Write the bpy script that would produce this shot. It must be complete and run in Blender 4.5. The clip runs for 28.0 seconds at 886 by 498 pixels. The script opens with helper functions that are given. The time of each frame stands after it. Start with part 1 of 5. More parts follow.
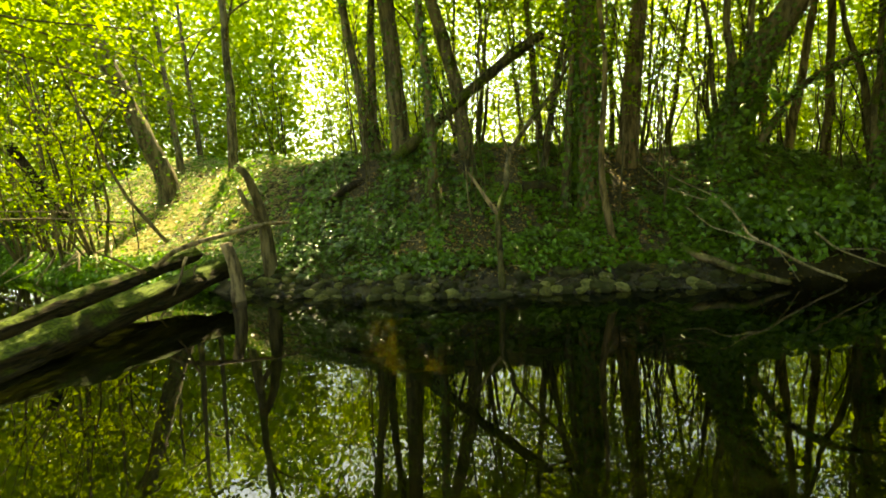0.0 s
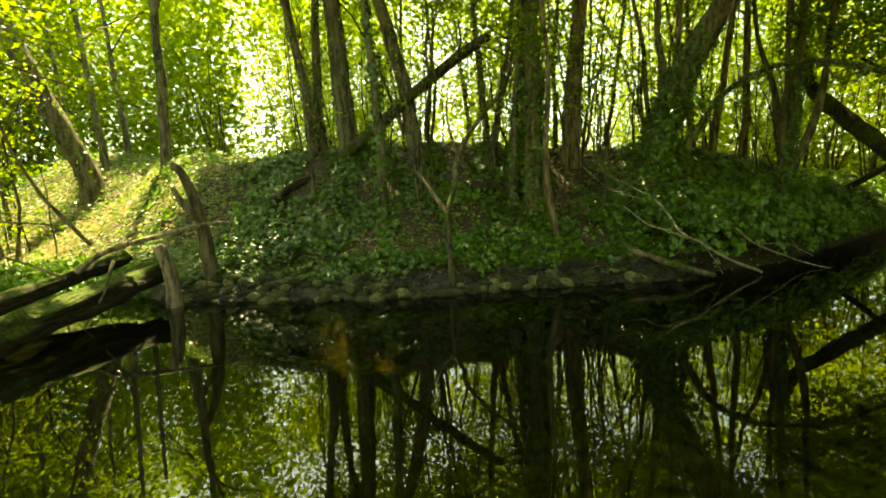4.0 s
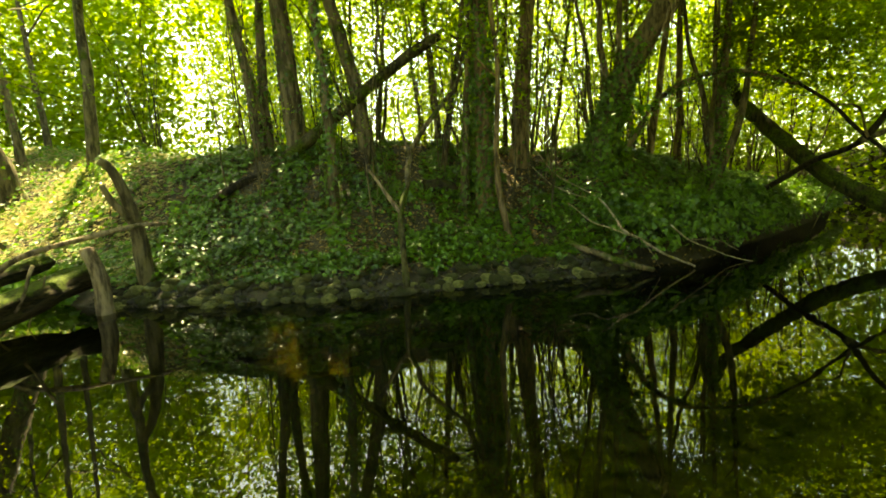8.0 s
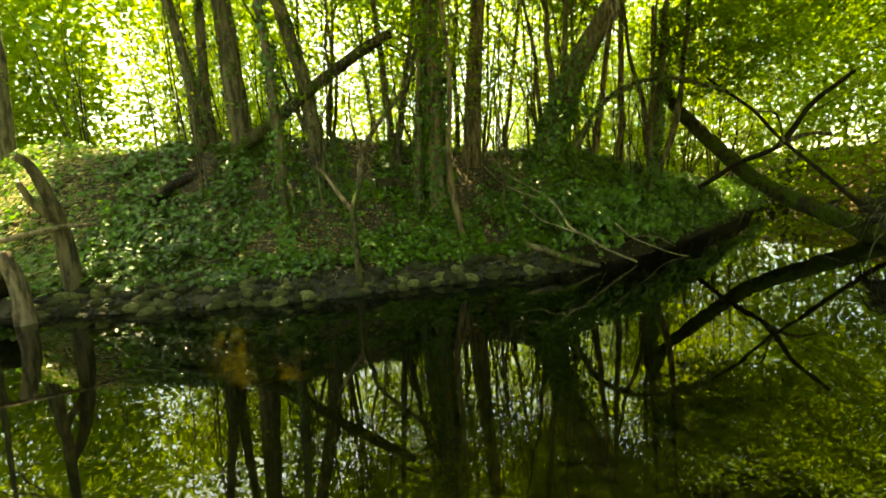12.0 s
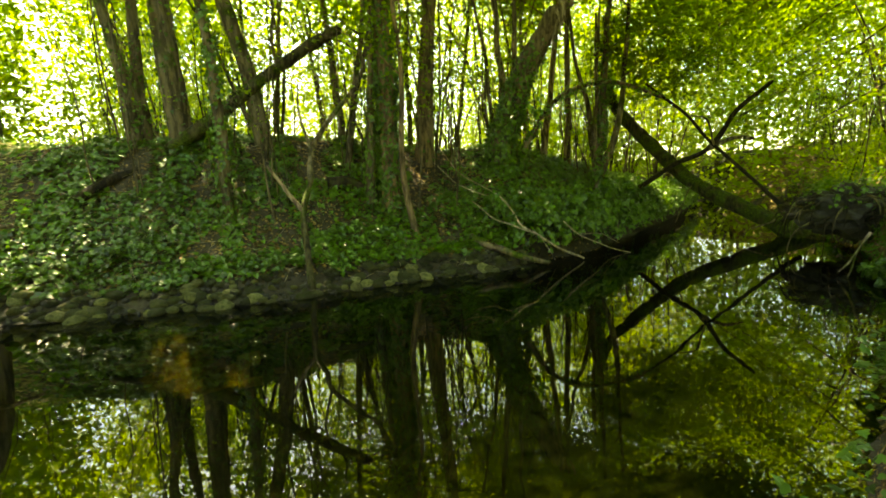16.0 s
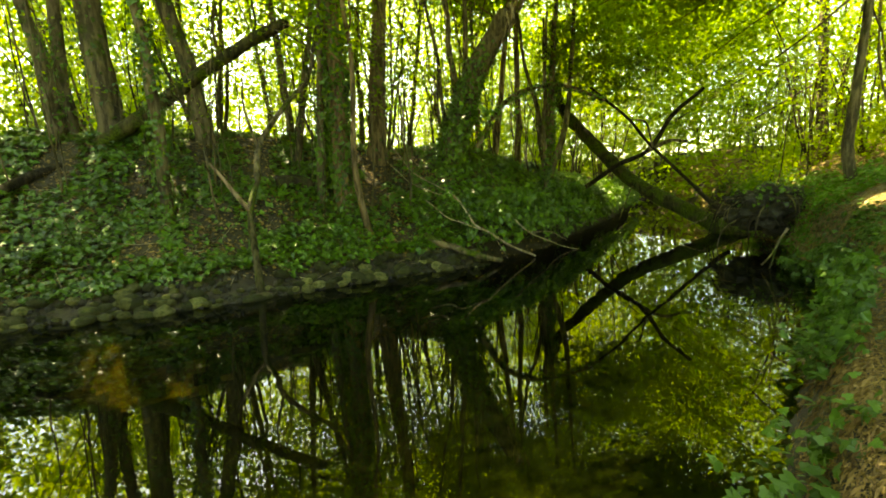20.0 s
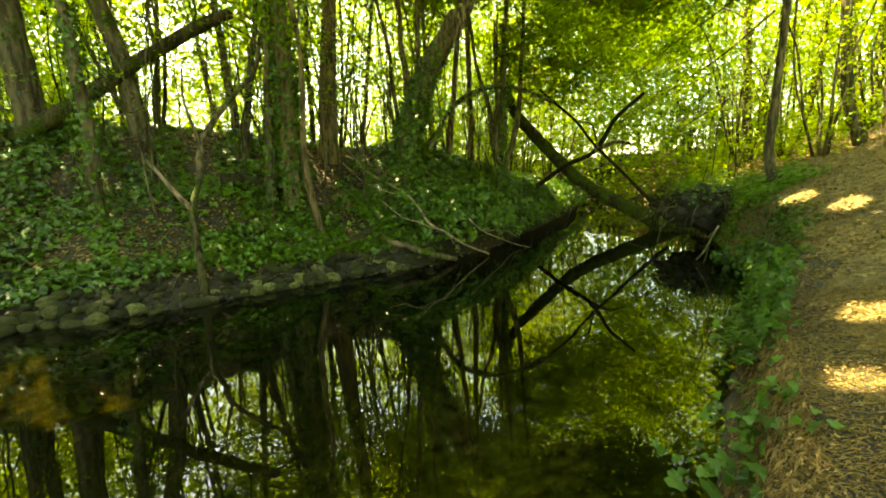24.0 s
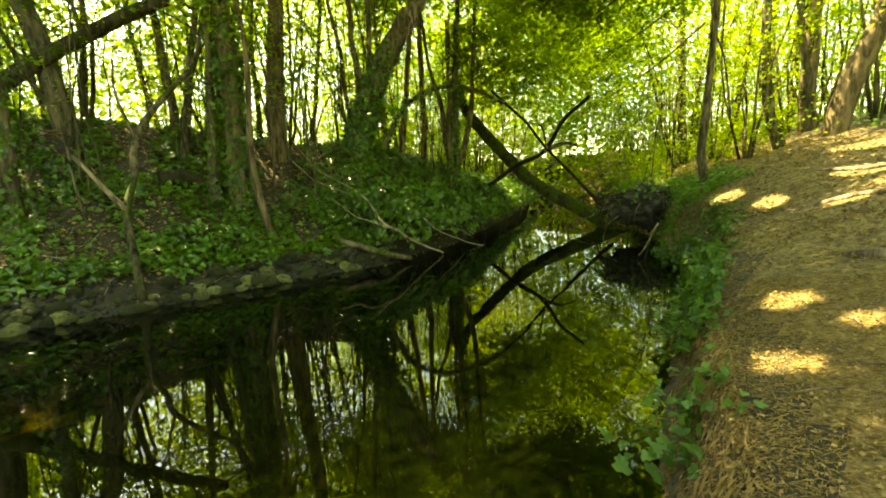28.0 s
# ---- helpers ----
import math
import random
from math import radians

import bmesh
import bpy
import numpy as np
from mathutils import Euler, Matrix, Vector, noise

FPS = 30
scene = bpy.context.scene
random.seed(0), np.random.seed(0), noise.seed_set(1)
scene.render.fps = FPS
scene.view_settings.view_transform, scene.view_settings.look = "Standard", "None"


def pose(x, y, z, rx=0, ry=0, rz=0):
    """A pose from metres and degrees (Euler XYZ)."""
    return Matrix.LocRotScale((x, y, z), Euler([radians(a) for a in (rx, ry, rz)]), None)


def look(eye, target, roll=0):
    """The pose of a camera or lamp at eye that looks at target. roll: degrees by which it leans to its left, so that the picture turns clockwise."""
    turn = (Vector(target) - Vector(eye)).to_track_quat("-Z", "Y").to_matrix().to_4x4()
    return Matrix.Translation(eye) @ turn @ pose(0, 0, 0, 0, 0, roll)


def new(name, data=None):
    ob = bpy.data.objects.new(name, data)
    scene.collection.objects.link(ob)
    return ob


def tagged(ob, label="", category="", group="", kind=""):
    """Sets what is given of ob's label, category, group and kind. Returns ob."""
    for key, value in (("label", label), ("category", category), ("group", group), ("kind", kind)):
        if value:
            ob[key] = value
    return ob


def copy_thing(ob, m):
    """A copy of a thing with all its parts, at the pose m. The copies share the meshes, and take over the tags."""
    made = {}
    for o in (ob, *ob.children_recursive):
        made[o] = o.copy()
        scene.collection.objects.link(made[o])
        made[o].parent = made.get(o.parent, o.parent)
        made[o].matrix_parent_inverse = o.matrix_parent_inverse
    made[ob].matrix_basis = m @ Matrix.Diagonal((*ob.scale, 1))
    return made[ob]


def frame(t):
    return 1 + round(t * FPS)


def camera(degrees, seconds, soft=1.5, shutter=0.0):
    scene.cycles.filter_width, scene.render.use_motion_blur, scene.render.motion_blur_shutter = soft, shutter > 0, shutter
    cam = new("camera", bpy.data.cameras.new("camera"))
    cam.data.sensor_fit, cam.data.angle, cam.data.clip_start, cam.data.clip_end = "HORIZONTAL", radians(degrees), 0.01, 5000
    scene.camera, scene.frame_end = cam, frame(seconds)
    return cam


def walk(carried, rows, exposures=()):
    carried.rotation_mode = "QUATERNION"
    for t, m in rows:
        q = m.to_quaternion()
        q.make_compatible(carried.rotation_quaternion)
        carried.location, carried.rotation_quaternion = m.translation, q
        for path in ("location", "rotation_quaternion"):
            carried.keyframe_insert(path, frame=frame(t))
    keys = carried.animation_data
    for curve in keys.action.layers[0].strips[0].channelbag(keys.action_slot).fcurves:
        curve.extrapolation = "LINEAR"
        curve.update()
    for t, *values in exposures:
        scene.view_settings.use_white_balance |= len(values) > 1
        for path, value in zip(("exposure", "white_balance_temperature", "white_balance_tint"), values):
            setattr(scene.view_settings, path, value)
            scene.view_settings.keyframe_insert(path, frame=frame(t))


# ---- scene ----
cam = camera(91.83, 28.0, soft=1.8)
EYE = (0.0, 0.0, 1.6)
# seconds, pitch, lean, turn: a slow pan on a tripod whose head stands a little out of level
PAN = [(0, -6.68, 2.86, 0.0), (1, -6.8, 2.86, -1.82), (2, -6.92, 2.85, -3.53), (3, -7.03, 2.84, -5.15), (3.5, -7.09, 2.84, -5.92), (5.5, -7.3, 2.81, -9.04), (7, -7.47, 2.78, -11.38), (9, -7.68, 2.73, -14.55), (10.5, -7.83, 2.69, -16.82), (12.5, -8.04, 2.62, -19.93), (14.5, -8.24, 2.54, -23.05), (16, -8.39, 2.48, -25.32), (18, -8.58, 2.38, -28.33), (20, -8.77, 2.27, -31.47), (21.5, -8.9, 2.19, -33.73), (23.5, -9.07, 2.06, -36.76), (25, -9.2, 1.96, -39.1), (26.5, -9.32, 1.86, -41.42), (28, -9.44, 1.75, -43.64)]
walk(cam, [(t, pose(*EYE, 90 + p, r, y)) for t, p, r, y in PAN], [(0, 2.9, 14000, -6), (12, 3.16, 14000, -7), (28, 3.5, 13400, -6)])

# ---- light: high sun behind the far bank, clear sky ----
SUN_EL, SUN_AZ = radians(61), radians(-8)
world = bpy.data.worlds.new("world")
scene.world = world
world.use_nodes = True
wn = world.node_tree.nodes
sky = wn.new("ShaderNodeTexSky")
sky.sky_type, sky.sun_disc, sky.sun_elevation, sky.sun_rotation = "NISHITA", False, SUN_EL, SUN_AZ
world.node_tree.links.new(sky.outputs[0], wn["Background"].inputs[0])
wn["Background"].inputs[1].default_value = 0.15
sun = new("sun", bpy.data.lights.new("sun", "SUN"))
sun.data.energy, sun.data.angle, sun.data.color = 5.0, radians(0.5), (1.0, 0.93, 0.8)
sun_from = Vector((math.sin(SUN_AZ) * math.cos(SUN_EL), math.cos(SUN_AZ) * math.cos(SUN_EL), math.sin(SUN_EL)))
sun.matrix_world = look(sun_from * 60, (0, 0, 0))
rng = np.random.default_rng(7)


# ---- materials ----
def material(name):
    m = bpy.data.materials.new(name)
    m.use_nodes = True
    nt = m.node_tree
    nt.nodes.clear()
    return m, nt, nt.nodes.new("ShaderNodeOutputMaterial")


def node(nt, kind, **inputs):
    n = nt.nodes.new(kind)
    for key, value in inputs.items():
        n.inputs[key.replace("_", " ")].default_value = value
    return n


def noise_tex(nt, scale, detail=4.0, stretch=(1, 1, 1), roughness=0.55):
    co = nt.nodes.new("ShaderNodeTexCoord")
    mp = nt.nodes.new("ShaderNodeMapping")
    mp.inputs["Scale"].default_value = stretch
    n = node(nt, "ShaderNodeTexNoise", Scale=scale, Detail=detail, Roughness=roughness)
    nt.links.new(co.outputs["Object"], mp.inputs[0])
    nt.links.new(mp.outputs[0], n.inputs["Vector"])
    return n


def ramp(nt, source, stops):
    r = nt.nodes.new("ShaderNodeValToRGB")
    e = r.color_ramp.elements
    while len(e) < len(stops):
        e.new(0.5)
    for el, (at, col) in zip(e, stops):
        el.position, el.color = at, (*col, 1)
    nt.links.new(source, r.inputs[0])
    return r.outputs[0]


def mixed(nt, fac, a, b, mode="MIX"):
    m = nt.nodes.new("ShaderNodeMix")
    m.data_type, m.blend_type = "RGBA", mode
    for sock, v in ((m.inputs[0], fac), (m.inputs[6], a), (m.inputs[7], b)):
        if isinstance(v, bpy.types.NodeSocket):
            nt.links.new(v, sock)
        else:
            sock.default_value = v
    return m.outputs[2]


def bumped(nt, height, strength, distance):
    b = node(nt, "ShaderNodeBump", Strength=strength, Distance=distance)
    nt.links.new(height, b.inputs["Height"])
    return b.outputs[0]


def foliage(name, dark, light, glow, shine=0.5, rough_=0.45, gloss=0.35):
    """A leaf: coloured from leaf to leaf, with light coming through it."""
    m, nt, out = material(name)
    geo = nt.nodes.new("ShaderNodeNewGeometry")
    big = noise_tex(nt, 0.6, 2)
    hue = ramp(nt, geo.outputs["Random Per Island"], [(0.0, dark), (0.6, light), (1.0, tuple(c * 1.35 for c in light))])
    hue = mixed(nt, 0.35, hue, ramp(nt, big.outputs[0], [(0.35, dark), (0.65, light)]))
    p = node(nt, "ShaderNodeBsdfPrincipled", Roughness=rough_)
    p.inputs["Specular IOR Level"].default_value = gloss
    nt.links.new(hue, p.inputs["Base Color"])
    tr = nt.nodes.new("ShaderNodeBsdfTranslucent")
    nt.links.new(mixed(nt, 1.0, ramp(nt, geo.outputs["Random Per Island"], [(0.0, (0.75, 0.8, 0.7)), (1.0, (1, 1, 1))]), (*glow, 1), "MULTIPLY"), tr.inputs[0])
    mx = nt.nodes.new("ShaderNodeMixShader")
    mx.inputs[0].default_value = shine
    nt.links.new(p.outputs[0], mx.inputs[1])
    nt.links.new(tr.outputs[0], mx.inputs[2])
    nt.links.new(mx.outputs[0], out.inputs[0])
    return m


def bark(name, deep, plate, moss=0.0, scale=9.0, grain=(1, 1, 0.22), on_top=False):
    """Furrowed bark, with moss in patches."""
    m, nt, out = material(name)
    fine = noise_tex(nt, scale, 8, grain, 0.65)
    patch = noise_tex(nt, 1.7, 4)
    col = ramp(nt, fine.outputs[0], [(0.42, deep), (0.58, plate)])
    col = mixed(nt, ramp(nt, patch.outputs[0], [(0.4, (0, 0, 0)), (0.7, (0.25, 0.25, 0.25))]), col, (*[c * 1.4 for c in plate], 1))
    if moss:
        spread = noise_tex(nt, 2.6, 6)
        edge = 0.72 - 0.4 * moss
        where = spread.outputs[0]
        if on_top:
            geo = nt.nodes.new("ShaderNodeNewGeometry")
            sep = nt.nodes.new("ShaderNodeSeparateXYZ")
            nt.links.new(geo.outputs["Normal"], sep.inputs[0])
            ma = node(nt, "ShaderNodeMath")
            ma.operation = "MULTIPLY_ADD"
            ma.inputs[1].default_value = 0.3
            nt.links.new(sep.outputs[2], ma.inputs[0])
            nt.links.new(spread.outputs[0], ma.inputs[2])
            where = ma.outputs[0]
        green = ramp(nt, noise_tex(nt, 30, 4).outputs[0], [(0.35, (0.014, 0.026, 0.003)), (0.65, (0.06, 0.09, 0.008))])
        col = mixed(nt, ramp(nt, where, [(edge, (0, 0, 0)), (edge + 0.12, (1, 1, 1))]), col, green)
    p = node(nt, "ShaderNodeBsdfPrincipled", Roughness=0.92)
    p.inputs["Specular IOR Level"].default_value = 0.2
    nt.links.new(col, p.inputs["Base Color"])
    nt.links.new(bumped(nt, fine.outputs[0], 1.0, 0.06), p.inputs["Normal"])
    nt.links.new(p.outputs[0], out.inputs[0])
    return m


def earth(name, stops, scale, wet=0.9, bump=0.04):
    m, nt, out = material(name)
    a, b = noise_tex(nt, scale, 8, roughness=0.7), noise_tex(nt, scale / 9, 3)
    col = ramp(nt, a.outputs[0], stops)
    col = mixed(nt, ramp(nt, b.outputs[0], [(0.35, (0, 0, 0)), (0.7, (0.6, 0.6, 0.6))]), col, (*[c * 0.55 for c in stops[0][1]], 1))
    p = node(nt, "ShaderNodeBsdfPrincipled", Roughness=wet)
    nt.links.new(col, p.inputs["Base Color"])
    nt.links.new(bumped(nt, a.outputs[0], 0.8, bump), p.inputs["Normal"])
    nt.links.new(p.outputs[0], out.inputs[0])
    return m


# Near-black bark: shade on the mound logs is put into its colour.
BARK_BLACK = bark("bark_black", (0.006, 0.005, 0.003), (0.03, 0.024, 0.012), 0.3, 14)
BARK_GREEN = bark("bark_green", (0.012, 0.011, 0.005), (0.07, 0.062, 0.028), 0.6, 12)
BARK_LOG = bark("bark_log", (0.006, 0.005, 0.003), (0.042, 0.034, 0.016), 0.32, 26, (1, 0.12, 1), True)
BARK_SLIMY = bark("bark_slimy", (0.008, 0.008, 0.003), (0.045, 0.042, 0.016), 0.75, 14)
BARK_DARK = bark("bark_dark", (0.03, 0.025, 0.014), (0.14, 0.115, 0.066), 0.4)
BARK_BROWN = bark("bark_brown", (0.04, 0.03, 0.015), (0.2, 0.145, 0.08), 0.25)
BARK_MOSSY = bark("bark_mossy", (0.045, 0.035, 0.02), (0.18, 0.14, 0.085), 0.75)
BARK_PALE = bark("bark_pale", (0.10, 0.08, 0.05), (0.34, 0.28, 0.19), 0.1, 14)
DEADWOOD = bark("deadwood", (0.06, 0.045, 0.03), (0.26, 0.20, 0.13), 0.35, 12)
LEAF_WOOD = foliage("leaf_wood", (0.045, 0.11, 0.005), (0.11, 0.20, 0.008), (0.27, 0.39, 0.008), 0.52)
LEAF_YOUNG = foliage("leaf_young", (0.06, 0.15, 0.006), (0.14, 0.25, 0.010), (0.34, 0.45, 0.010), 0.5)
# Far leaves tinted brighter and paler to stand in for glow in the distance.
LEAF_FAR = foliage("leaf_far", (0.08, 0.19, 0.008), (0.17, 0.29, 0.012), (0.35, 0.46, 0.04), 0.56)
LEAF_IVY = foliage("leaf_ivy", (0.006, 0.024, 0.003), (0.065, 0.148, 0.009), (0.11, 0.23, 0.010), 0.22, 0.36, 0.45)
LEAF_IVY_FRESH = foliage("leaf_ivy_fresh", (0.007, 0.028, 0.003), (0.065, 0.152, 0.009), (0.12, 0.25, 0.010), 0.22, 0.36, 0.45)
LEAF_HERB = foliage("leaf_herb", (0.035, 0.105, 0.014), (0.08, 0.185, 0.022), (0.16, 0.32, 0.025), 0.35)
LEAF_SPROUT = foliage("leaf_sprout", (0.008, 0.03, 0.005), (0.05, 0.115, 0.014), (0.10, 0.22, 0.014), 0.24, 0.45, 0.3)
LEAF_LITTER = foliage("leaf_litter", (0.02, 0.014, 0.005), (0.27, 0.19, 0.068), (0.22, 0.15, 0.05), 0.1, 0.85, 0.1)
# Dry litter made extra pale: part of the hillside's sunlight is in this colour.
LEAF_DRY = foliage("leaf_dry", (0.25, 0.21, 0.11), (0.5, 0.44, 0.25), (0.45, 0.4, 0.2), 0.4, 0.7, 0.2)
LEAF_FALLEN = foliage("leaf_fallen", (0.012, 0.008, 0.004), (0.23, 0.155, 0.06), (0.24, 0.16, 0.05), 0.1, 0.75, 0.2)
SOIL = earth("soil", [(0.35, (0.016, 0.012, 0.006)), (0.55, (0.045, 0.035, 0.015)), (0.7, (0.035, 0.048, 0.012))], 9, 0.9, 0.06)
SOIL_WET = earth("wet_soil", [(0.35, (0.008, 0.007, 0.004)), (0.55, (0.022, 0.02, 0.009)), (0.7, (0.05, 0.05, 0.02))], 7, 0.7, 0.05)
PATH = earth("path_earth", [(0.36, (0.045, 0.031, 0.010)), (0.5, (0.175, 0.124, 0.042)), (0.68, (0.34, 0.25, 0.098))], 16, 0.95, 0.06)
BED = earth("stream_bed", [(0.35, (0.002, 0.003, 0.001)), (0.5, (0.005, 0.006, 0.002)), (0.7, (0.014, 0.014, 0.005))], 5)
# Paler bed colour: the sun patch on the stream bottom is put into it.
BED_SUN = earth("stream_bed_sun", [(0.35, (0.04, 0.024, 0.008)), (0.5, (0.15, 0.092, 0.032)), (0.7, (0.27, 0.17, 0.065))], 9)


def stone_material():
    """Rounded wet stones, each of its own grey or olive, with algae."""
    m, nt, out = material("stone")
    info = nt.nodes.new("ShaderNodeObjectInfo")
    a = noise_tex(nt, 2.4, 6)
    col = ramp(nt, info.outputs["Random"], [(0.0, (0.02, 0.021, 0.01)), (0.45, (0.055, 0.056, 0.022)), (0.78, (0.12, 0.12, 0.046)), (1.0, (0.26, 0.26, 0.105))])
    col = mixed(nt, ramp(nt, a.outputs[0], [(0.42, (0, 0, 0)), (0.66, (0.7, 0.7, 0.7))]), col, (0.03, 0.045, 0.012, 1))
    p = node(nt, "ShaderNodeBsdfPrincipled", Roughness=0.8)
    p.inputs["Specular IOR Level"].default_value = 0.2
    nt.links.new(col, p.inputs["Base Color"])
    nt.links.new(bumped(nt, noise_tex(nt, 5.0, 6, roughness=0.7).outputs[0], 0.8, 0.2), p.inputs["Normal"])
    nt.links.new(p.outputs[0], out.inputs[0])
    return m


def water_material():
    """Clear, slow water over a brown bed: mirror by angle, the rest passes through."""
    m, nt, out = material("stream_water")
    a = noise_tex(nt, 0.9, 2, (1, 1.6, 1))
    b = noise_tex(nt, 4.5, 1, (1, 1.5, 1))
    add = node(nt, "ShaderNodeMath")
    add.operation = "MULTIPLY_ADD"
    add.inputs[1].default_value = 0.05
    nt.links.new(b.outputs[0], add.inputs[0])
    nt.links.new(a.outputs[0], add.inputs[2])
    nrm = bumped(nt, add.outputs[0], 0.045, 0.05)
    fr = node(nt, "ShaderNodeFresnel", IOR=2.05)
    gl = node(nt, "ShaderNodeBsdfGlossy", Roughness=0.015)
    tp = nt.nodes.new("ShaderNodeBsdfTransparent")
    tp.inputs[0].default_value = (0.34, 0.37, 0.15, 1)
    murk = node(nt, "ShaderNodeBsdfDiffuse")
    murk.inputs[0].default_value = (0.035, 0.055, 0.010, 1)
    body = nt.nodes.new("ShaderNodeMixShader")
    body.inputs[0].default_value = 0.02
    nt.links.new(tp.outputs[0], body.inputs[1])
    nt.links.new(murk.outputs[0], body.inputs[2])
    mx = nt.nodes.new("ShaderNodeMixShader")
    nt.links.new(nrm, fr.inputs["Normal"])
    nt.links.new(nrm, gl.inputs["Normal"])
    nt.links.new(fr.outputs[0], mx.inputs[0])
    nt.links.new(body.outputs[0], mx.inputs[1])
    nt.links.new(gl.outputs[0], mx.inputs[2])
    nt.links.new(mx.outputs[0], out.inputs[0])
    return m


WATER = water_material()
STONE = stone_material()


# ---- mesh makers ----
def fast_mesh(name, verts, faces, mats, index=None, smooth=False):
    """A mesh from arrays: verts (n, 3), faces (m, k)."""
    me = bpy.data.meshes.new(name)
    verts, faces = np.asarray(verts, np.float32), np.asarray(faces, np.int32)
    m, k = faces.shape
    me.vertices.add(len(verts))
    me.vertices.foreach_set("co", verts.ravel())
    me.loops.add(m * k)
    me.loops.foreach_set("vertex_index", faces.ravel())
    me.polygons.add(m)
    me.polygons.foreach_set("loop_start", np.arange(0, m * k, k, dtype=np.int32))
    for mat in mats:
        me.materials.append(mat)
    if index is not None:
        me.polygons.foreach_set("material_index", np.asarray(index, np.int32))
    me.polygons.foreach_set("use_smooth", np.full(m, smooth))
    me.update(calc_edges=True)
    return me


def part(name, me, parent=None, label=""):
    ob = new(name, me)
    ob.parent = parent
    return tagged(ob, label)


def thing(name, place, label, category, group="", kind=""):
    ob = new(name)
    ob.location = place
    ob.empty_display_size = 0.2
    return tagged(ob, label, category, group, kind)


def spline(points, step):
    """Catmull-Rom through the points, resampled."""
    p = np.asarray(points, float)
    q = np.vstack([2 * p[0] - p[1], p, 2 * p[-1] - p[-2]])
    out = []
    for i in range(1, len(q) - 2):
        n = max(2, int(np.linalg.norm(q[i + 1] - q[i]) / step))
        for u in np.arange(n) / n:
            a, b, c, d = q[i - 1:i + 3]
            out.append(0.5 * (2 * b + (c - a) * u + (2 * a - 5 * b + 4 * c - d) * u * u + (3 * b - a - 3 * c + d) * u ** 3))
    out.append(p[-1])
    return np.array(out)


def limb_mesh(points, r0, r1, mat, seg=10, step=0.25, knots=0.12, flare=0.0, wander=0.0, origin=(0, 0, 0), ridges=0.0):
    """A tapered, knotted stem along the points; flare widens its foot into root ridges."""
    c = spline(points, step)
    n = len(c)
    s = np.linspace(0, 1, n)
    length = np.linalg.norm(np.diff(c, axis=0), axis=1).sum()
    if wander:
        c[1:-1] += wander * np.stack([rough(s[1:-1] * length, s[1:-1] * 0, 0.7, k + c[0, 0]) for k in (1, 2, 3)], 1) * [[1, 1, 0.4]]
    t = np.gradient(c, axis=0)
    t /= np.linalg.norm(t, axis=1)[:, None]
    ref = np.where(np.abs(t[:, 2:3]) > 0.9, [[1.0, 0, 0]], [[0, 0, 1.0]])
    u = np.cross(t, ref)
    u /= np.linalg.norm(u, axis=1)[:, None]
    if np.abs(t[:, 2]).min() < 0.9 < np.abs(t[:, 2]).max():
        for i in range(1, n):
            u[i] = u[i - 1] - t[i] * (u[i - 1] @ t[i])
            u[i] /= np.linalg.norm(u[i])
    v = np.cross(t, u)
    a = np.arange(seg) / seg * 2 * np.pi
    r = (r0 + (r1 - r0) * s ** 0.8)[:, None] * np.ones(seg)
    along = (s * length)[:, None]
    r = r * (1 + knots * rough(a[None] * 1.3 + 0 * along, along, 0.55, r0 * 50) + 0.5 * knots * rough(a[None] * 3 + 0 * along, along, 0.2, r0 * 90))
    if ridges:
        r = r * (1 + ridges * rough(np.cos(a)[None] * 5 + 0 * along, np.sin(a)[None] * 5 + along * 0.6, 0.8, r0 * 70) + 0.9 * ridges * rough(a[None] * 7 + 0.5 * rough(along, along * 0, 0.6, 2), along * 0.3, 0.45, 3.3))
    if flare:
        r = r * (1 + flare * np.exp(-along / 0.45) * (0.6 + 0.3 * np.sin(a * 4 + r0 * 40)[None]))
    ring = c[:, None] + r[..., None] * (np.cos(a)[None, :, None] * u[:, None] + np.sin(a)[None, :, None] * v[:, None])
    verts = np.vstack([ring.reshape(-1, 3), c[:1], c[-1:] + t[-1:] * r1 * 0.3]) - np.asarray(origin)
    i, j = np.meshgrid(np.arange(n - 1), np.arange(seg), indexing="ij")
    k = (j + 1) % seg
    quads = np.stack([i * seg + j, i * seg + k, (i + 1) * seg + k, (i + 1) * seg + j], -1).reshape(-1, 4)
    tri = np.concatenate([quads[:, [0, 1, 2]], quads[:, [0, 2, 3]]])
    b, e, ks = n * seg, n * seg + 1, (np.arange(seg) + 1) % seg
    caps = np.concatenate([np.stack([np.full(seg, b), ks, np.arange(seg)], 1), np.stack([np.full(seg, e), (n - 1) * seg + np.arange(seg), (n - 1) * seg + ks], 1)])
    return fast_mesh("limb", verts, np.concatenate([tri, caps]), [mat], smooth=True)


def unit(v):
    return v / np.maximum(np.linalg.norm(v, axis=1), 1e-6)[:, None]


KITE = (np.array([(0, 0, 0), (0.45, 0.4, 0.1), (1, 0, -0.06), (0.45, -0.4, 0.1)]), [(0, 1, 2), (0, 2, 3)])
STRAW = (np.array([(0, 0, 0), (0.5, 0.07, 0.1), (1, 0, 0.0), (0.5, -0.07, 0.1)]), [(0, 1, 2), (0, 2, 3)])
LOBED = (np.array([(0, 0, 0), (0.1, 0.5, 0.04), (0.5, 0.36, 0.06), (1, 0, -0.1), (0.5, -0.36, 0.06), (0.1, -0.5, 0.04)]), [(0, 1, 2), (0, 2, 3), (0, 3, 4), (0, 4, 5)])


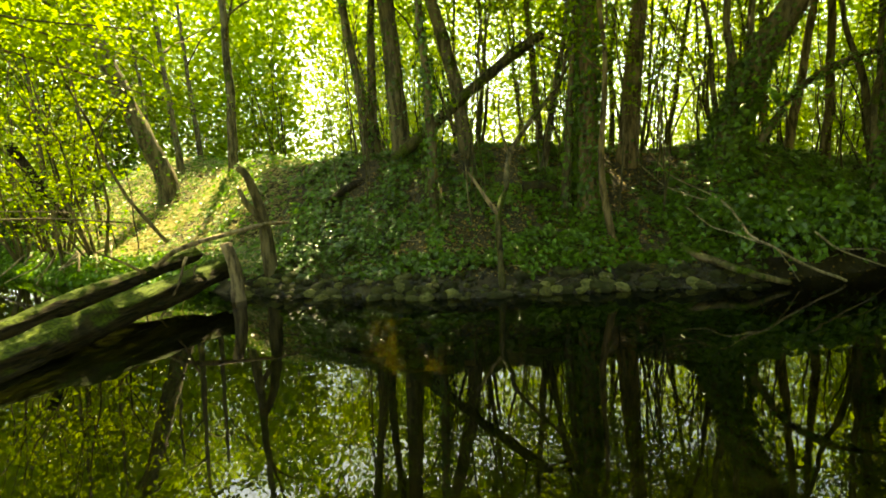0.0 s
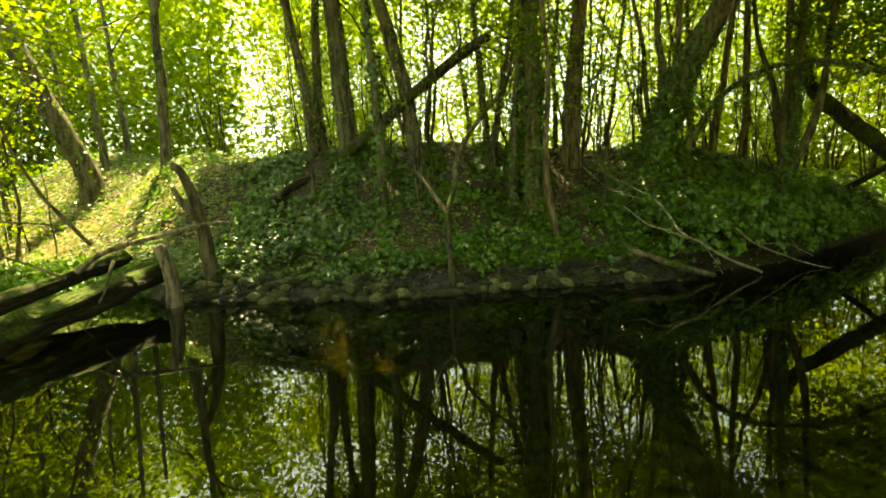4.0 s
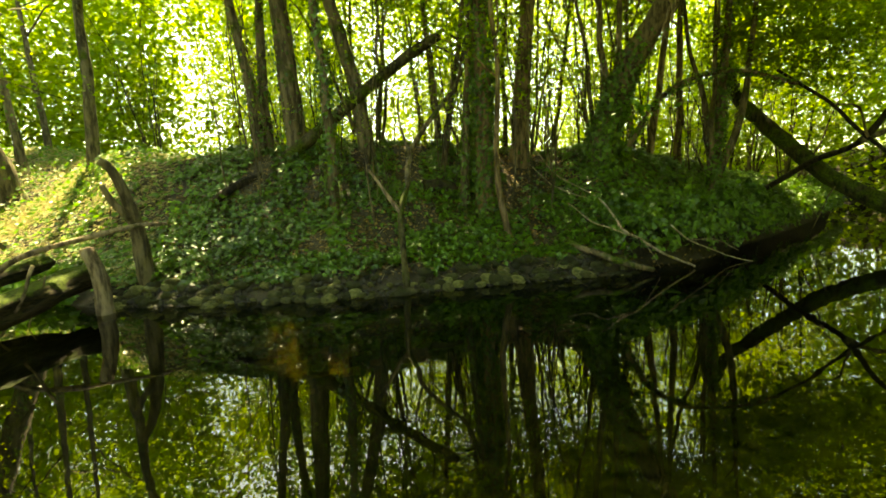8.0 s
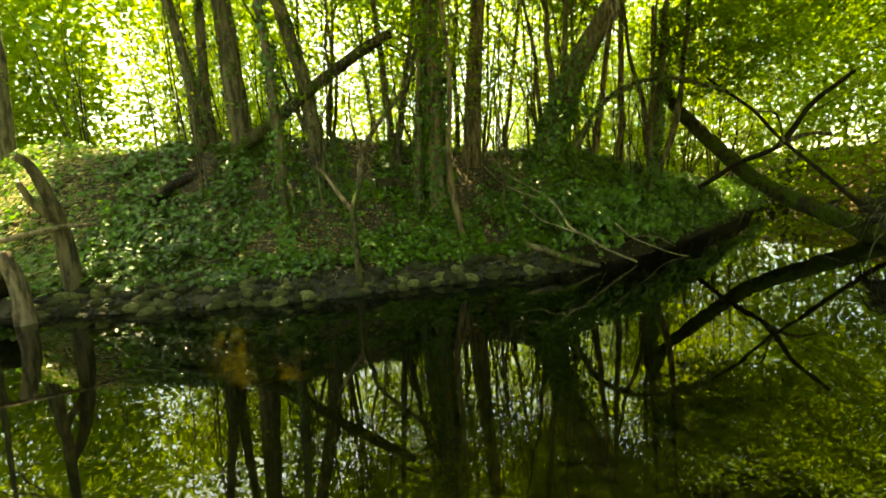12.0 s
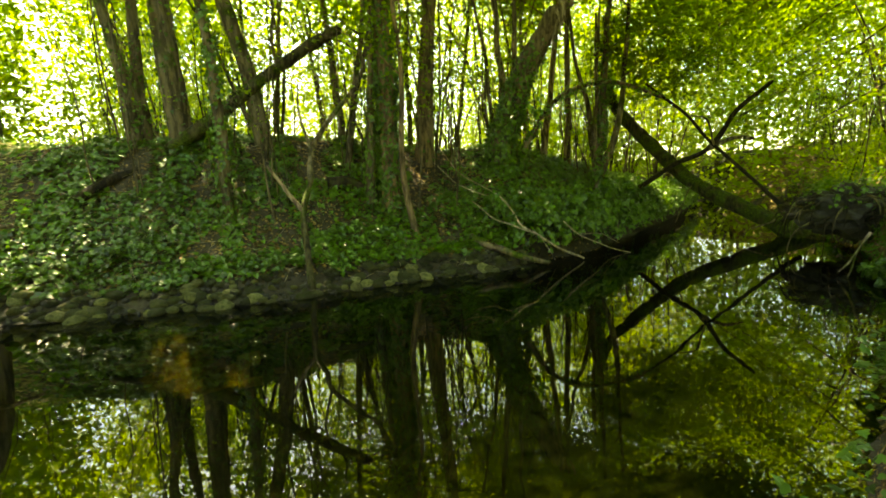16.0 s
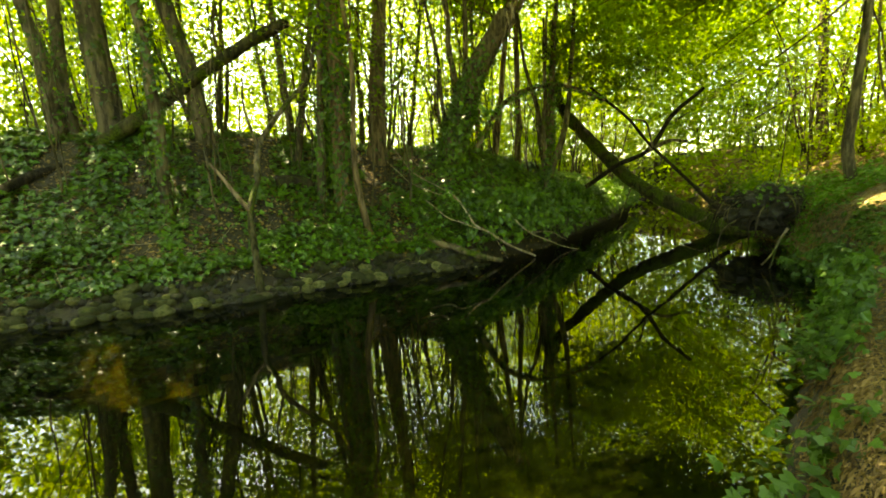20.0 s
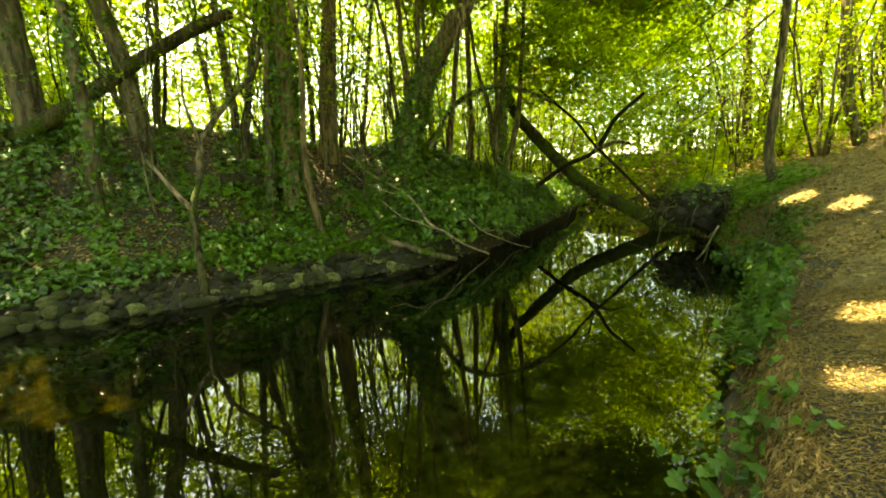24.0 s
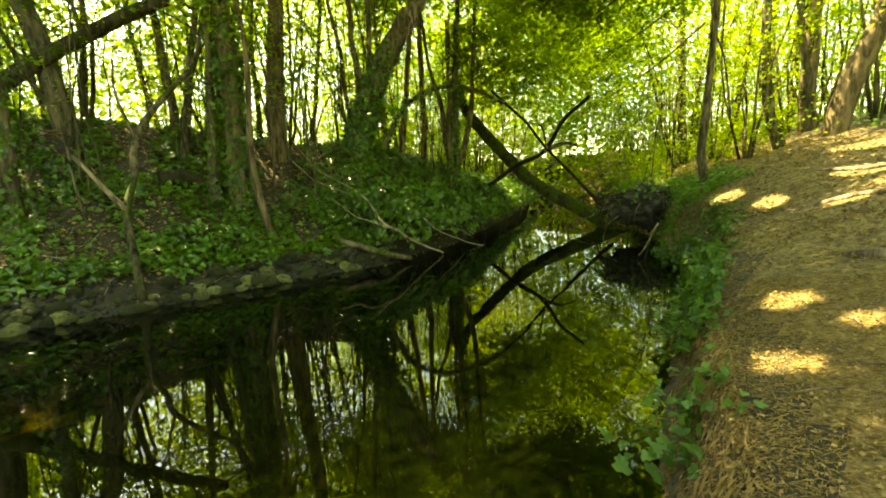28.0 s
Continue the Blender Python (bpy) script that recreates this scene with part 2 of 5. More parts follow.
IVY = (np.array([(0, 0, 0), (-0.08, 0.28, 0.0), (0.16, 0.52, 0.02), (0.36, 0.3, 0.05), (0.6, 0.36, 0.03), (0.72, 0.16, 0.02), (1, 0, -0.12), (0.72, -0.16, 0.02), (0.6, -0.36, 0.03), (0.36, -0.3, 0.05), (0.16, -0.52, 0.02), (-0.08, -0.28, 0.0), (0.35, 0, 0.03)]), [(12, i, (i + 1) % 12) for i in range(12)])


def leaf_mesh(name, at, normal, size, mat, shape=KITE, droop=0.0, seed=1):
    """Many small leaves: each at its place, with its own size, turn and tilt."""
    g = np.random.default_rng(seed)
    n = len(at)
    w = unit(normal)
    u = unit(np.cross(w, unit(g.normal(size=(n, 3)))))
    u = unit(u + np.array([[0, 0, -droop]]))
    v = unit(np.cross(w, u))
    w = np.cross(u, v)
    pts, tris = shape
    verts = at[:, None] + size[:, None, None] * (pts[None, :, :1] * u[:, None] + pts[None, :, 1:2] * v[:, None] + pts[None, :, 2:] * w[:, None])
    faces = (np.arange(n) * len(pts))[:, None, None] + np.array(tris)[None]
    return fast_mesh(name, verts.reshape(-1, 3), faces.reshape(-1, 3), [mat])


def sprays(g, centres, per, spread, flat=0.35):
    """Leaf places in flattish sprays round the centres, and their normals."""
    n = len(centres)
    off = g.normal(size=(n, per, 3)) * spread * np.array([1, 1, flat])
    tilt = g.normal(size=(n, 1, 3)) * 0.25
    off[..., 2] += (off * tilt).sum(-1) * 0.6
    at = (centres[:, None] + off).reshape(-1, 3)
    nrm = g.normal(size=at.shape) * 0.55 + [0, 0, 1]
    return at, nrm


def stick_mesh(name, at, way, length, radius, mat, seed=1):
    """Many thin bent sticks, three-sided, joined."""
    g = np.random.default_rng(seed)
    n = len(at)
    d = unit(way)
    u = unit(np.cross(d, unit(g.normal(size=(n, 3)))))
    v = np.cross(d, u)
    bend = g.normal(size=(n, 1)) * 0.12
    rings = []
    for s, k in ((0.0, 1.0), (0.35, 0.9), (0.7, 0.65), (1.0, 0.25)):
        c = at + d * (length * s)[:, None] + u * (bend * np.sin(s * 3.14)) * length[:, None] + v * (bend * 0.7 * np.sin(s * 6.3)) * length[:, None]
        for a in (0.0, 2.094, 4.189):
            rings.append(c + (u * math.cos(a) + v * math.sin(a)) * (radius * k)[:, None])
    verts = np.stack(rings, 1)
    tri = []
    for i in range(3):
        for a in range(3):
            b = (a + 1) % 3
            tri += [(i * 3 + a, i * 3 + b, i * 3 + 3 + b), (i * 3 + a, i * 3 + 3 + b, i * 3 + 3 + a)]
    faces = (np.arange(n) * 12)[:, None, None] + np.array(tri)[None]
    return fast_mesh(name, verts.reshape(-1, 3), faces.reshape(-1, 3), [mat], smooth=True)


# ---- lie of the land ----
FAR = [(-60, 46), (-30, 25), (-20, 17), (-12, 11.9), (-9.4, 10.3), (-7.5, 9.5), (-5.2, 8.6), (-3.6, 7.85), (-2.2, 7.35), (0, 6.85), (2.7, 6.85), (5.5, 6.6), (6.8, 6.8), (8.2, 7.45), (12.6, 9.6), (15.5, 11.1), (18.2, 12.6), (20.8, 14.2), (23, 18), (24.5, 26), (26, 40), (60, 90)]
NEAR = [(-60, 20), (-20, 4.5), (-11, 1.6), (-6, 0.1), (-2, -0.4), (0.3, -0.05), (1.2, 0.33), (2.1, 0.6), (3.7, 1.1), (5.1, 1.5), (7.0, 2.2), (7.8, 2.6), (8.5, 3.4), (10.5, 4.4), (12.2, 5.3), (16, 7.4), (19, 8.8), (22.5, 10.8), (25.5, 14.5), (27.5, 22), (28.5, 30), (30, 42), (60, 88)]
CREST = [(-30, 4.6), (-10, 3.6), (-6, 2.9), (-4, 2.7), (-1, 2.85), (1, 2.8), (3, 2.68), (4.7, 2.42), (8, 2.2), (10, 2.05), (15, 1.6), (30, 1.5)]


def sstep(v):
    v = np.clip(v, 0, 1)
    return v * v * (3 - 2 * v)


def shore(line, x):
    """The y of a waterline at x, its corners rounded."""
    px, py = zip(*line)
    return sum(np.interp(x + o, px, py) for o in (-0.5, -0.2, 0.2, 0.5)) / 4


def rough(x, y, size, seed=0.0):
    """Smooth value noise, -1 to 1."""
    u, v = np.asarray(x) / size + seed * 7.13, np.asarray(y) / size - seed * 3.71
    i, j = np.floor(u), np.floor(v)
    fu, fv = sstep(u - i), sstep(v - j)

    def at(a, b):
        s = np.sin(a * 127.1 + b * 311.7 + seed * 17.0) * 43758.5453
        return (s - np.floor(s)) * 2 - 1
    return (at(i, j) * (1 - fu) + at(i + 1, j) * fu) * (1 - fv) + (at(i, j + 1) * (1 - fu) + at(i + 1, j + 1) * fu) * fv


def bank_far(x, y):
    return (y - shore(FAR, x)) * 0.92


def bank_near(x, y):
    return (shore(NEAR, x) - y) * 0.92


def ground_z(x, y):
    x, y = np.asarray(x, float), np.asarray(y, float)
    df, dn = bank_far(x, y), bank_near(x, y)
    crest = np.interp(x, *zip(*CREST))
    # far bank: a stony foot and a round mound; further along a steep earth face; a gentle hillside upstream
    steep, gentle = sstep((x - 4.2) / 1.6), sstep((-4.5 - x) / 4)
    foot = 0.3 + 0.5 * steep
    width = 3.6 + 3.5 * gentle - 1.5 * steep
    dd = df - 0.42 * steep  # the steep bank is hollowed out at its foot
    z_far = foot * sstep((dd + 0.08) / (0.55 - 0.35 * steep)) + (crest - foot) * sstep((dd + 0.15 * steep - 0.2) / width)
    z_far = z_far - 0.55 * (1 - gentle) * sstep((df - 4.5) / 4) + 0.035 * np.clip(df - 9, 0, 25) * gentle
    # near bank: a low face, then the path that climbs away
    rise = 0.25 * np.clip(dn, 0, 6) + 0.06 * np.clip(x - 3, 0, 14) * sstep(dn / 2.2)
    dh = dn - 0.28 * sstep((x - 4.5) / 1.5) - 0.38 * sstep((x - 7.5) / 0.8) * sstep((12.2 - x) / 1.2)  # hollow under its edge further along
    face = 0.45 + 0.15 * sstep((x - 3.5) / 2)
    z_near = face * sstep((dh + 0.05) / 0.22) + rise
    bed = -0.5 * sstep(np.minimum(-dd, -dh) / 1.6) - 0.02
    z = np.where(dd > -0.08, z_far, np.where(dh > -0.05, z_near, bed))
    land = sstep(np.maximum(df, dn) / 0.8)
    z = z + land * (0.07 * rough(x, y, 1.3) + 0.03 * rough(x, y, 0.45, 1)) + 0.03 * rough(x, y, 0.5, 2)
    return z


# ---- gaps in the canopy, where the sun breaks through ----
SUN_WAY = np.array((math.sin(radians(-8)) * math.cos(radians(61)), math.cos(radians(-8)) * math.cos(radians(61)), math.sin(radians(61))))
SUN_GAPS = [(-10.6, 12.6, 1.0, 2.0), (-8.6, 12.6, 1.2, 1.9), (-7.0, 13.0, 2.0, 1.6), (-5.4, 10.6, 1.0, 0.8), (-12.0, 11.0, 2.0, 1.2), (-12.5, 17.0, 2.7, 2.2), (-3.6, 12.8, 2.7, 0.9),
            (8.4, 1.95, 1.15, 0.24), (7.65, 1.23, 1.12, 0.2), (3.8, 0.47, 0.66, 0.16), (3.45, 0.06, 0.72, 0.14), (2.75, 0.32, 0.58, 0.14), (8.2, 0.34, 1.55, 0.3), (6.8, 0.4, 1.25, 0.2), (10.5, 0.4, 2.0, 0.5),
            (-0.85, 6.0, -0.2, 0.4), (-0.45, 5.3, -0.35, 0.32), (-0.58, 7.46, 0.37, 0.1), (-4.3, 6.2, 0.5, 0.2), (-4.0, 7.2, 0.7, 0.22), (0.93, 7.35, 0.95, 0.12), (8.5, 11.6, 1.7, 0.7), (14.2, 10.0, 1.2, 1.9), (12.4, 8.6, 0.6, 0.7), (18.0, 11.0, 1.0, 2.0)]


def shading(at, spare=0.0):
    """True for the points that stand in none of the canopy's gaps."""
    keep = np.ones(len(at), bool)
    for x, y, z, r in SUN_GAPS:
        d = at - np.array((x, y, z))
        off = d - (d @ SUN_WAY)[:, None] * SUN_WAY
        keep &= np.linalg.norm(off, axis=1) > r + 0.05 + spare
    return keep


# ---- ground and water ----
def axis_steps(lo, hi, fine, reach):
    mid = np.arange(lo, hi + fine / 2, fine)
    grow = np.cumsum(fine * 1.35 ** np.arange(1, 26))
    grow = grow[grow < reach]
    return np.concatenate([lo - grow[::-1], mid, hi + grow])


gx, gy = axis_steps(-14, 20, 0.13, 700), axis_steps(-4, 20, 0.13, 700)
GX, GY = np.meshgrid(gx, gy)
GZ = ground_z(GX, GY)
nx, ny = len(gx), len(gy)
ci, cj = np.meshgrid(np.arange(ny - 1), np.arange(nx - 1), indexing="ij")
cells = np.stack([ci * nx + cj, ci * nx + cj + 1, (ci + 1) * nx + cj + 1, (ci + 1) * nx + cj], -1).reshape(-1, 4)
mx_, my_ = GX.ravel()[cells].mean(1), GY.ravel()[cells].mean(1)
dfar, dnear = bank_far(mx_, my_), bank_near(mx_, my_)
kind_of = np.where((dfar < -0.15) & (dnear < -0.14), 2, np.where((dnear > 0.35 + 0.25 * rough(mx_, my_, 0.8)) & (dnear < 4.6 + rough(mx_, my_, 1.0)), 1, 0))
# Streak of sunlight coloured onto the bed cells, ragged at its edge.
sun_patch = np.hypot((mx_ + 0.6) * 0.77 + (my_ - 5.7) * 0.64, ((my_ - 5.7) * 0.77 - (mx_ + 0.6) * 0.64) * 0.45) + 0.26 * rough(mx_, my_, 0.26, 9)
kind_of = np.where((kind_of == 2) & (sun_patch < 0.42), 3, kind_of)
ground = part("ground", fast_mesh("ground", np.stack([GX, GY, GZ], -1).reshape(-1, 3), cells, [SOIL, PATH, BED, BED_SUN], kind_of, True))
tagged(ground, "damp woodland soil with an earth path and stream bed", "ground", kind="structure")


def water_strip():
    xs = np.concatenate([np.arange(-58, -14, 2.0), np.arange(-14, 20, 0.25), np.arange(20, 59, 2.0)])
    across = np.linspace(0, 1, 41)
    y0, y1 = shore(NEAR, xs) - 0.9, shore(FAR, xs) + 0.9
    X = np.repeat(xs[:, None], 41, 1)
    Y = y0[:, None] + (y1 - y0)[:, None] * across
    v = np.stack([X, Y, 0 * X], -1).reshape(-1, 3)
    a, b = np.meshgrid(np.arange(len(xs) - 1), np.arange(40), indexing="ij")
    f = np.stack([a * 41 + b, (a + 1) * 41 + b, (a + 1) * 41 + b + 1, a * 41 + b + 1], -1).reshape(-1, 4)
    return fast_mesh("water", v, f, [WATER], smooth=True)


tagged(part("water", water_strip()), "still dark green stream water mirroring the trees", "stream", kind="structure")


# ---- trees ----
def place_on(x, y, sink=0.06):
    return float(ground_z(x, y)) - sink


def sprout(points, share):
    """The point at that share of a line's length."""
    c = spline(points, 0.2)
    return c[int(share * (len(c) - 1))]


def make_tree(name, points, r0, r1, mat, label, category="tree", limbs=(), crown=None, ivy=0, flare=0.22, leaf=LEAF_WOOD, group="", seed=1, wander=0.03):
    """A tree: trunk, limbs as lists of points with radii, a crown of leaf sprays, and ivy up the trunk."""
    g = np.random.default_rng(seed)
    x, y, _ = points[0]
    base = np.array((x, y, place_on(x, y, 0.06 + r0)))
    pts = [tuple(base), *[p for p in points[1:]]]
    if points[0][2] > base[2] + 0.3:
        pts = [tuple(base), *points]
    root = thing(name, base, label, category, group)
    part("trunk", limb_mesh(pts, r0, r1, mat, 16 if r0 > 0.12 else 9, 0.2, 0.14, flare, wander, base), root)
    for line, a, b in limbs:
        arm = part("limb", limb_mesh(line, a, b, mat, 8, 0.25, 0.15, 0, 0.05, base), root)
        for u in (0.45, 0.75):
            s = sprout(line, u)
            e = s + g.normal(size=3) * [0.5, 0.5, 0.25] + [0, 0, 0.35]
            part("twig", limb_mesh([tuple(s), tuple((s + e) / 2 + g.normal(size=3) * 0.08), tuple(e)], max(b * 0.6, 0.008), 0.004, mat, 5, 0.25, 0.1, 0, 0, base), arm)
    if crown:
        (cx, cy, cz), (rx, ry, rz), clusters, per, size = crown
        d = unit(g.normal(size=(clusters, 3))) * g.uniform(0.25, 1, (clusters, 1)) ** 0.5
        centres = np.array((cx, cy, cz)) + d * [rx, ry, rz]
        at, nrm = sprays(g, centres, per, 0.42)
        lit = shading(at)
        at, nrm = at[lit], nrm[lit]
        part("crown", leaf_mesh("crown", at - base, nrm, size * g.uniform(0.6, 1.25, len(at)), leaf, seed=seed), root, "green leaves lit from behind")
    if ivy:
        c = spline(pts, 0.05)
        top = c[int(len(c) * 0.8)][2] if ivy > 0 else 0
        k = g.integers(0, int(len(c) * 0.85), abs(ivy))
        k = (k * g.uniform(0.3, 1, len(k))).astype(int)
        rr = (r0 + (r1 - r0) * k / len(c)) * 1.08 + 0.01
        d = unit(g.normal(size=(len(k), 3)) * [1, 1, 0.1])
        at = c[k] + d * (rr + g.exponential(0.05, len(k)))[:, None]
        part("ivy", leaf_mesh("ivy", at - base, d + g.normal(size=d.shape) * 0.4 + [0, 0, 0.3], g.uniform(0.05, 0.1, len(k)), LEAF_IVY, LOBED, 0.8, seed), root, "dark green ivy climbing the trunk")
    return root


def rise(points, z):
    """The line carried on up, growing steeper, to the height z."""
    a, b = np.array(points[-2], float), np.array(points[-1], float)
    d = (b - a) / max(b[2] - a[2], 0.3)
    h = z - b[2]
    return [*points, tuple(b + d * h * 0.5 * [0.85, 0.85, 1]), tuple(b + d * h * [0.7, 0.7, 1])]


def boughs(points, n, reach, r, seed, low=0.45):
    """Limbs that leave a trunk at heights and turn up."""
    g = np.random.default_rng(seed)
    out = []
    for i in range(n):
        s = sprout(points, low + (0.97 - low) * (i + 0.5) / n)
        a = g.uniform(0, 2 * math.pi)
        k = reach * g.uniform(0.6, 1.1)
        d = np.array((math.cos(a), math.sin(a), 0))
        out.append(([tuple(s), tuple(s + d * k * 0.4 + [0, 0, k * 0.3]), tuple(s + d * k + [0, 0, k * 0.55])], r * g.uniform(0.6, 1), r * 0.25))
    return out


def tall(label, points, r0, mat, z=11.0, ivy=0, n=5, crown_r=(2.6, 2.6, 2.6), clusters=70, seed=1, per=78, size=0.1, name="tree", leaf=LEAF_WOOD, over=(0, 0, 0)):
    line = rise(points, z)
    top = line[-1]
    limbs = boughs(line, n, 2.4, r0 * 0.4, seed)
    if over != (0, 0, 0):
        s = sprout(line, 0.6)
        e = np.array(top) + over
        limbs.append(([tuple(s), tuple((s + e) / 2 + [0, 0, 0.4]), tuple(e)], r0 * 0.4, r0 * 0.1))
    return make_tree(name, line, r0, r0 * 0.45, mat, label, "tree", limbs, ((top[0] + over[0], top[1] + over[1], z - 1.0 + over[2]), crown_r, clusters, per, size), ivy, seed=seed, leaf=leaf)


tall("twin-stemmed tree with slim dark trunk on the mound", [(-1.84, 11.05, 2.65), (-1.9, 11.04, 4.1), (-2.2, 10.98, 6.48)], 0.125, BARK_DARK, 11, 260, seed=11, clusters=62, crown_r=(2.8, 2.6, 2.4), over=(0, -1.4, -1.2))
tall("straight slim tree with dark bark on the mound", [(-1.7, 11.4, 2.67), (-1.66, 11.38, 5.0), (-1.56, 11.39, 6.63)], 0.13, BARK_DARK, 10.5, 220, seed=12, clusters=62, crown_r=(2.8, 2.6, 2.4), over=(0, -1.4, -1.2))
tall("thick dark tree on the crest of the mound", [(-0.96, 10.76, 2.51), (-1.01, 10.75, 4.0), (-1.11, 10.74, 6.33)], 0.25, BARK_DARK, 12, 300, seed=13, clusters=62, crown_r=(2.8, 2.6, 2.4), over=(0, -1.4, -1.2))
tall("slender ivy-clad tree rising from the slope", [(-0.22, 8.6, 0.95), (-0.18, 8.6, 2.19), (-0.17, 8.6, 3.48), (-0.3, 8.59, 5.35)], 0.105, BARK_DARK, 10, 900, seed=14, clusters=62, crown_r=(2.8, 2.6, 2.4), over=(0, -1.4, -1.2))
tall("leaning dark tree on the crest of the mound", [(0.63, 10.38, 2.4), (0.41, 10.39, 4.23), (-0.06, 10.4, 6.12)], 0.18, BARK_DARK, 11, 150, seed=15, clusters=62, crown_r=(2.8, 2.6, 2.4), over=(0, -1.4, -1.2))
tall("thick brown tree with ivy round its foot", [(2.91, 8.73, 1.02), (2.93, 8.72, 3.14), (2.92, 8.73, 5.25)], 0.205, BARK_BROWN, 11.5, 2800, seed=16, clusters=80, over=(0.4, -1.4, -1.4))
tall("thick straight brown tree on the ridge", [(4.21, 9.95, 2.06), (4.32, 9.9, 3.54), (4.46, 9.84, 5.65)], 0.225, BARK_BROWN, 12, 120, seed=17, clusters=80, over=(0.4, -1.4, -1.4))
H_LINE = [(5.69, 8.94, 1.6), (5.84, 8.73, 3.0), (6.06, 8.33, 4.03), (6.3, 7.9, 4.72), (6.45, 7.6, 5.1)]
old_tree = make_tree("tree", H_LINE, 0.29, 0.22, BARK_DARK, "broad leaning old tree wrapped in ivy with a broken hollow top", "tree",
          [([(5.8, 8.75, 2.9), (5.73, 8.8, 4.52), (5.6, 8.9, 6.4), (5.4, 9.0, 8.5)], 0.085, 0.035), ([(5.95, 8.6, 3.2), (6.1, 8.75, 5.0), (6.3, 9.0, 8.0)], 0.07, 0.03), ([(5.75, 8.9, 2.4), (5.5, 9.1, 4.5), (5.2, 9.4, 7.5)], 0.06, 0.025)],
          ((6.6, 7.8, 8.3), (3.2, 3.0, 2.0), 70, 75, 0.095), 3400, 0.35, seed=18)
g = np.random.default_rng(64)
for i in range(9):
    s_ = np.array(H_LINE[-1]) + g.normal(size=3) * [0.12, 0.08, 0.05] + [0, 0.0, 0.1]
    e = s_ + [g.normal() * 0.1, -0.06 + g.normal() * 0.05, -0.35 - 0.4 * g.random() if i < 6 else 0.35]
    part("splinter", limb_mesh([tuple(s_), tuple((s_ + e) / 2 + [0.03, -0.06, 0.05]), tuple(e)], 0.05, 0.012, BARK_PALE, 6, 0.1, 0.3, 0, 0, np.array(old_tree.location)), old_tree, "torn pale wood at the broken top")
tall("slim brown tree beyond the bank", [(8.03, 10.22, 1.89), (8.18, 10.1, 3.52), (8.31, 10.0, 5.06)], 0.1, BARK_BROWN, 10, seed=19)
tall("slim upright tree beyond the bank", [(9.25, 10.52, 1.7), (9.24, 10.52, 3.17), (9.24, 10.52, 4.59)], 0.11, BARK_BROWN, 10, seed=20)
tall("thin brown tree beyond the bank", [(8.95, 12.04, 2.0), (8.88, 12.09, 3.49), (8.8, 12.1, 5)], 0.11, BARK_BROWN, 9, seed=21)
make_tree("tree", [(9.0, 9.0, 1.6), (9.05, 8.95, 3.0), (9.1, 8.9, 4.5), (9.2, 8.8, 7.5)], 0.13, 0.05, BARK_DARK, "many-stemmed tree hung with ivy on the bank", "tree",
          [([(9.0, 9.05, 1.6), (8.85, 9.2, 3.4), (8.6, 9.5, 5.0), (8.4, 9.6, 7.0)], 0.08, 0.035), ([(9.05, 8.95, 1.6), (9.3, 8.65, 2.9), (9.45, 8.5, 5.1), (9.5, 8.4, 7.5)], 0.1, 0.04), ([(8.95, 9.0, 1.6), (8.8, 8.95, 3.2), (8.9, 8.9, 6)], 0.08, 0.03), ([(9.1, 9.1, 1.6), (9.2, 9.2, 3.6), (9.15, 9.3, 6)], 0.07, 0.03)],
          ((9.6, 8.0, 7.2), (3.2, 3.2, 2.2), 80, 75, 0.095), 1400, 0.3, seed=22)
tall("thin tree on the slope of the mound", [(2.51, 11.12, 2.44), (2.45, 11.13, 3.91), (2.37, 11.15, 5.27)], 0.10, BARK_DARK, 9, seed=23)
tall("thin crooked tree on the slope", [(2.23, 9.65, 1.95), (2.43, 9.6, 3.1), (2.56, 9.56, 3.91)], 0.08, BARK_DARK, 8, seed=24, clusters=30)
tall("thin ivy-covered stem beside a thick tree", [(2.47, 8.76, 1.1), (2.54, 8.74, 2.62), (2.63, 8.71, 4.11)], 0.09, BARK_DARK, 6.5, 350, seed=25, clusters=20)
tall("thin twisting stem beside a thick tree", [(3.21, 8.09, 0.61), (3.0, 8.17, 2.0), (3.06, 8.15, 3.52), (2.99, 8.17, 5.0)], 0.07, BARK_BROWN, 7, seed=26, clusters=20)
# upstream hillside
tall("dark leaning tree on the sunlit hillside", [(-9.1, 14.36, 2.65), (-9.48, 14.11, 4.1), (-9.91, 13.81, 5.62)], 0.33, BARK_DARK, 11, 300, seed=27, over=(1.0, -3.0, -2.5), crown_r=(3.2, 3.0, 2.0), clusters=36)
tall("slim dark tree on the hillside", [(-6.91, 14.43, 2.7), (-6.78, 14.49, 4.74), (-6.74, 14.51, 6.52)], 0.17, BARK_DARK, 11, seed=28, clusters=18)
for i, (foot, top, r) in enumerate([((-9.7, 16.3), (-0.35, 0.1), 0.13), ((-10.1, 18.4), (-0.2, 0.0), 0.12), ((-12.0, 18.4), (-0.4, 0.1), 0.1), ((-10.6, 13.3), (-0.3, 0.0), 0.07), ((-9.7, 10.8), (-0.3, 0.1), 0.05), ((-9.8, 8.5), (-0.1, 0.0), 0.14)]):
    x, y = foot
    z = place_on(x, y)
    tall("slim dark stem in the wood upstream", [(x, y, z), (x + top[0] * 0.5, y, z + 2.4), (x + top[0], y + top[1], z + 4.6)], r, BARK_DARK, 10, 60, 4, seed=300 + i, clusters=12, size=0.09)
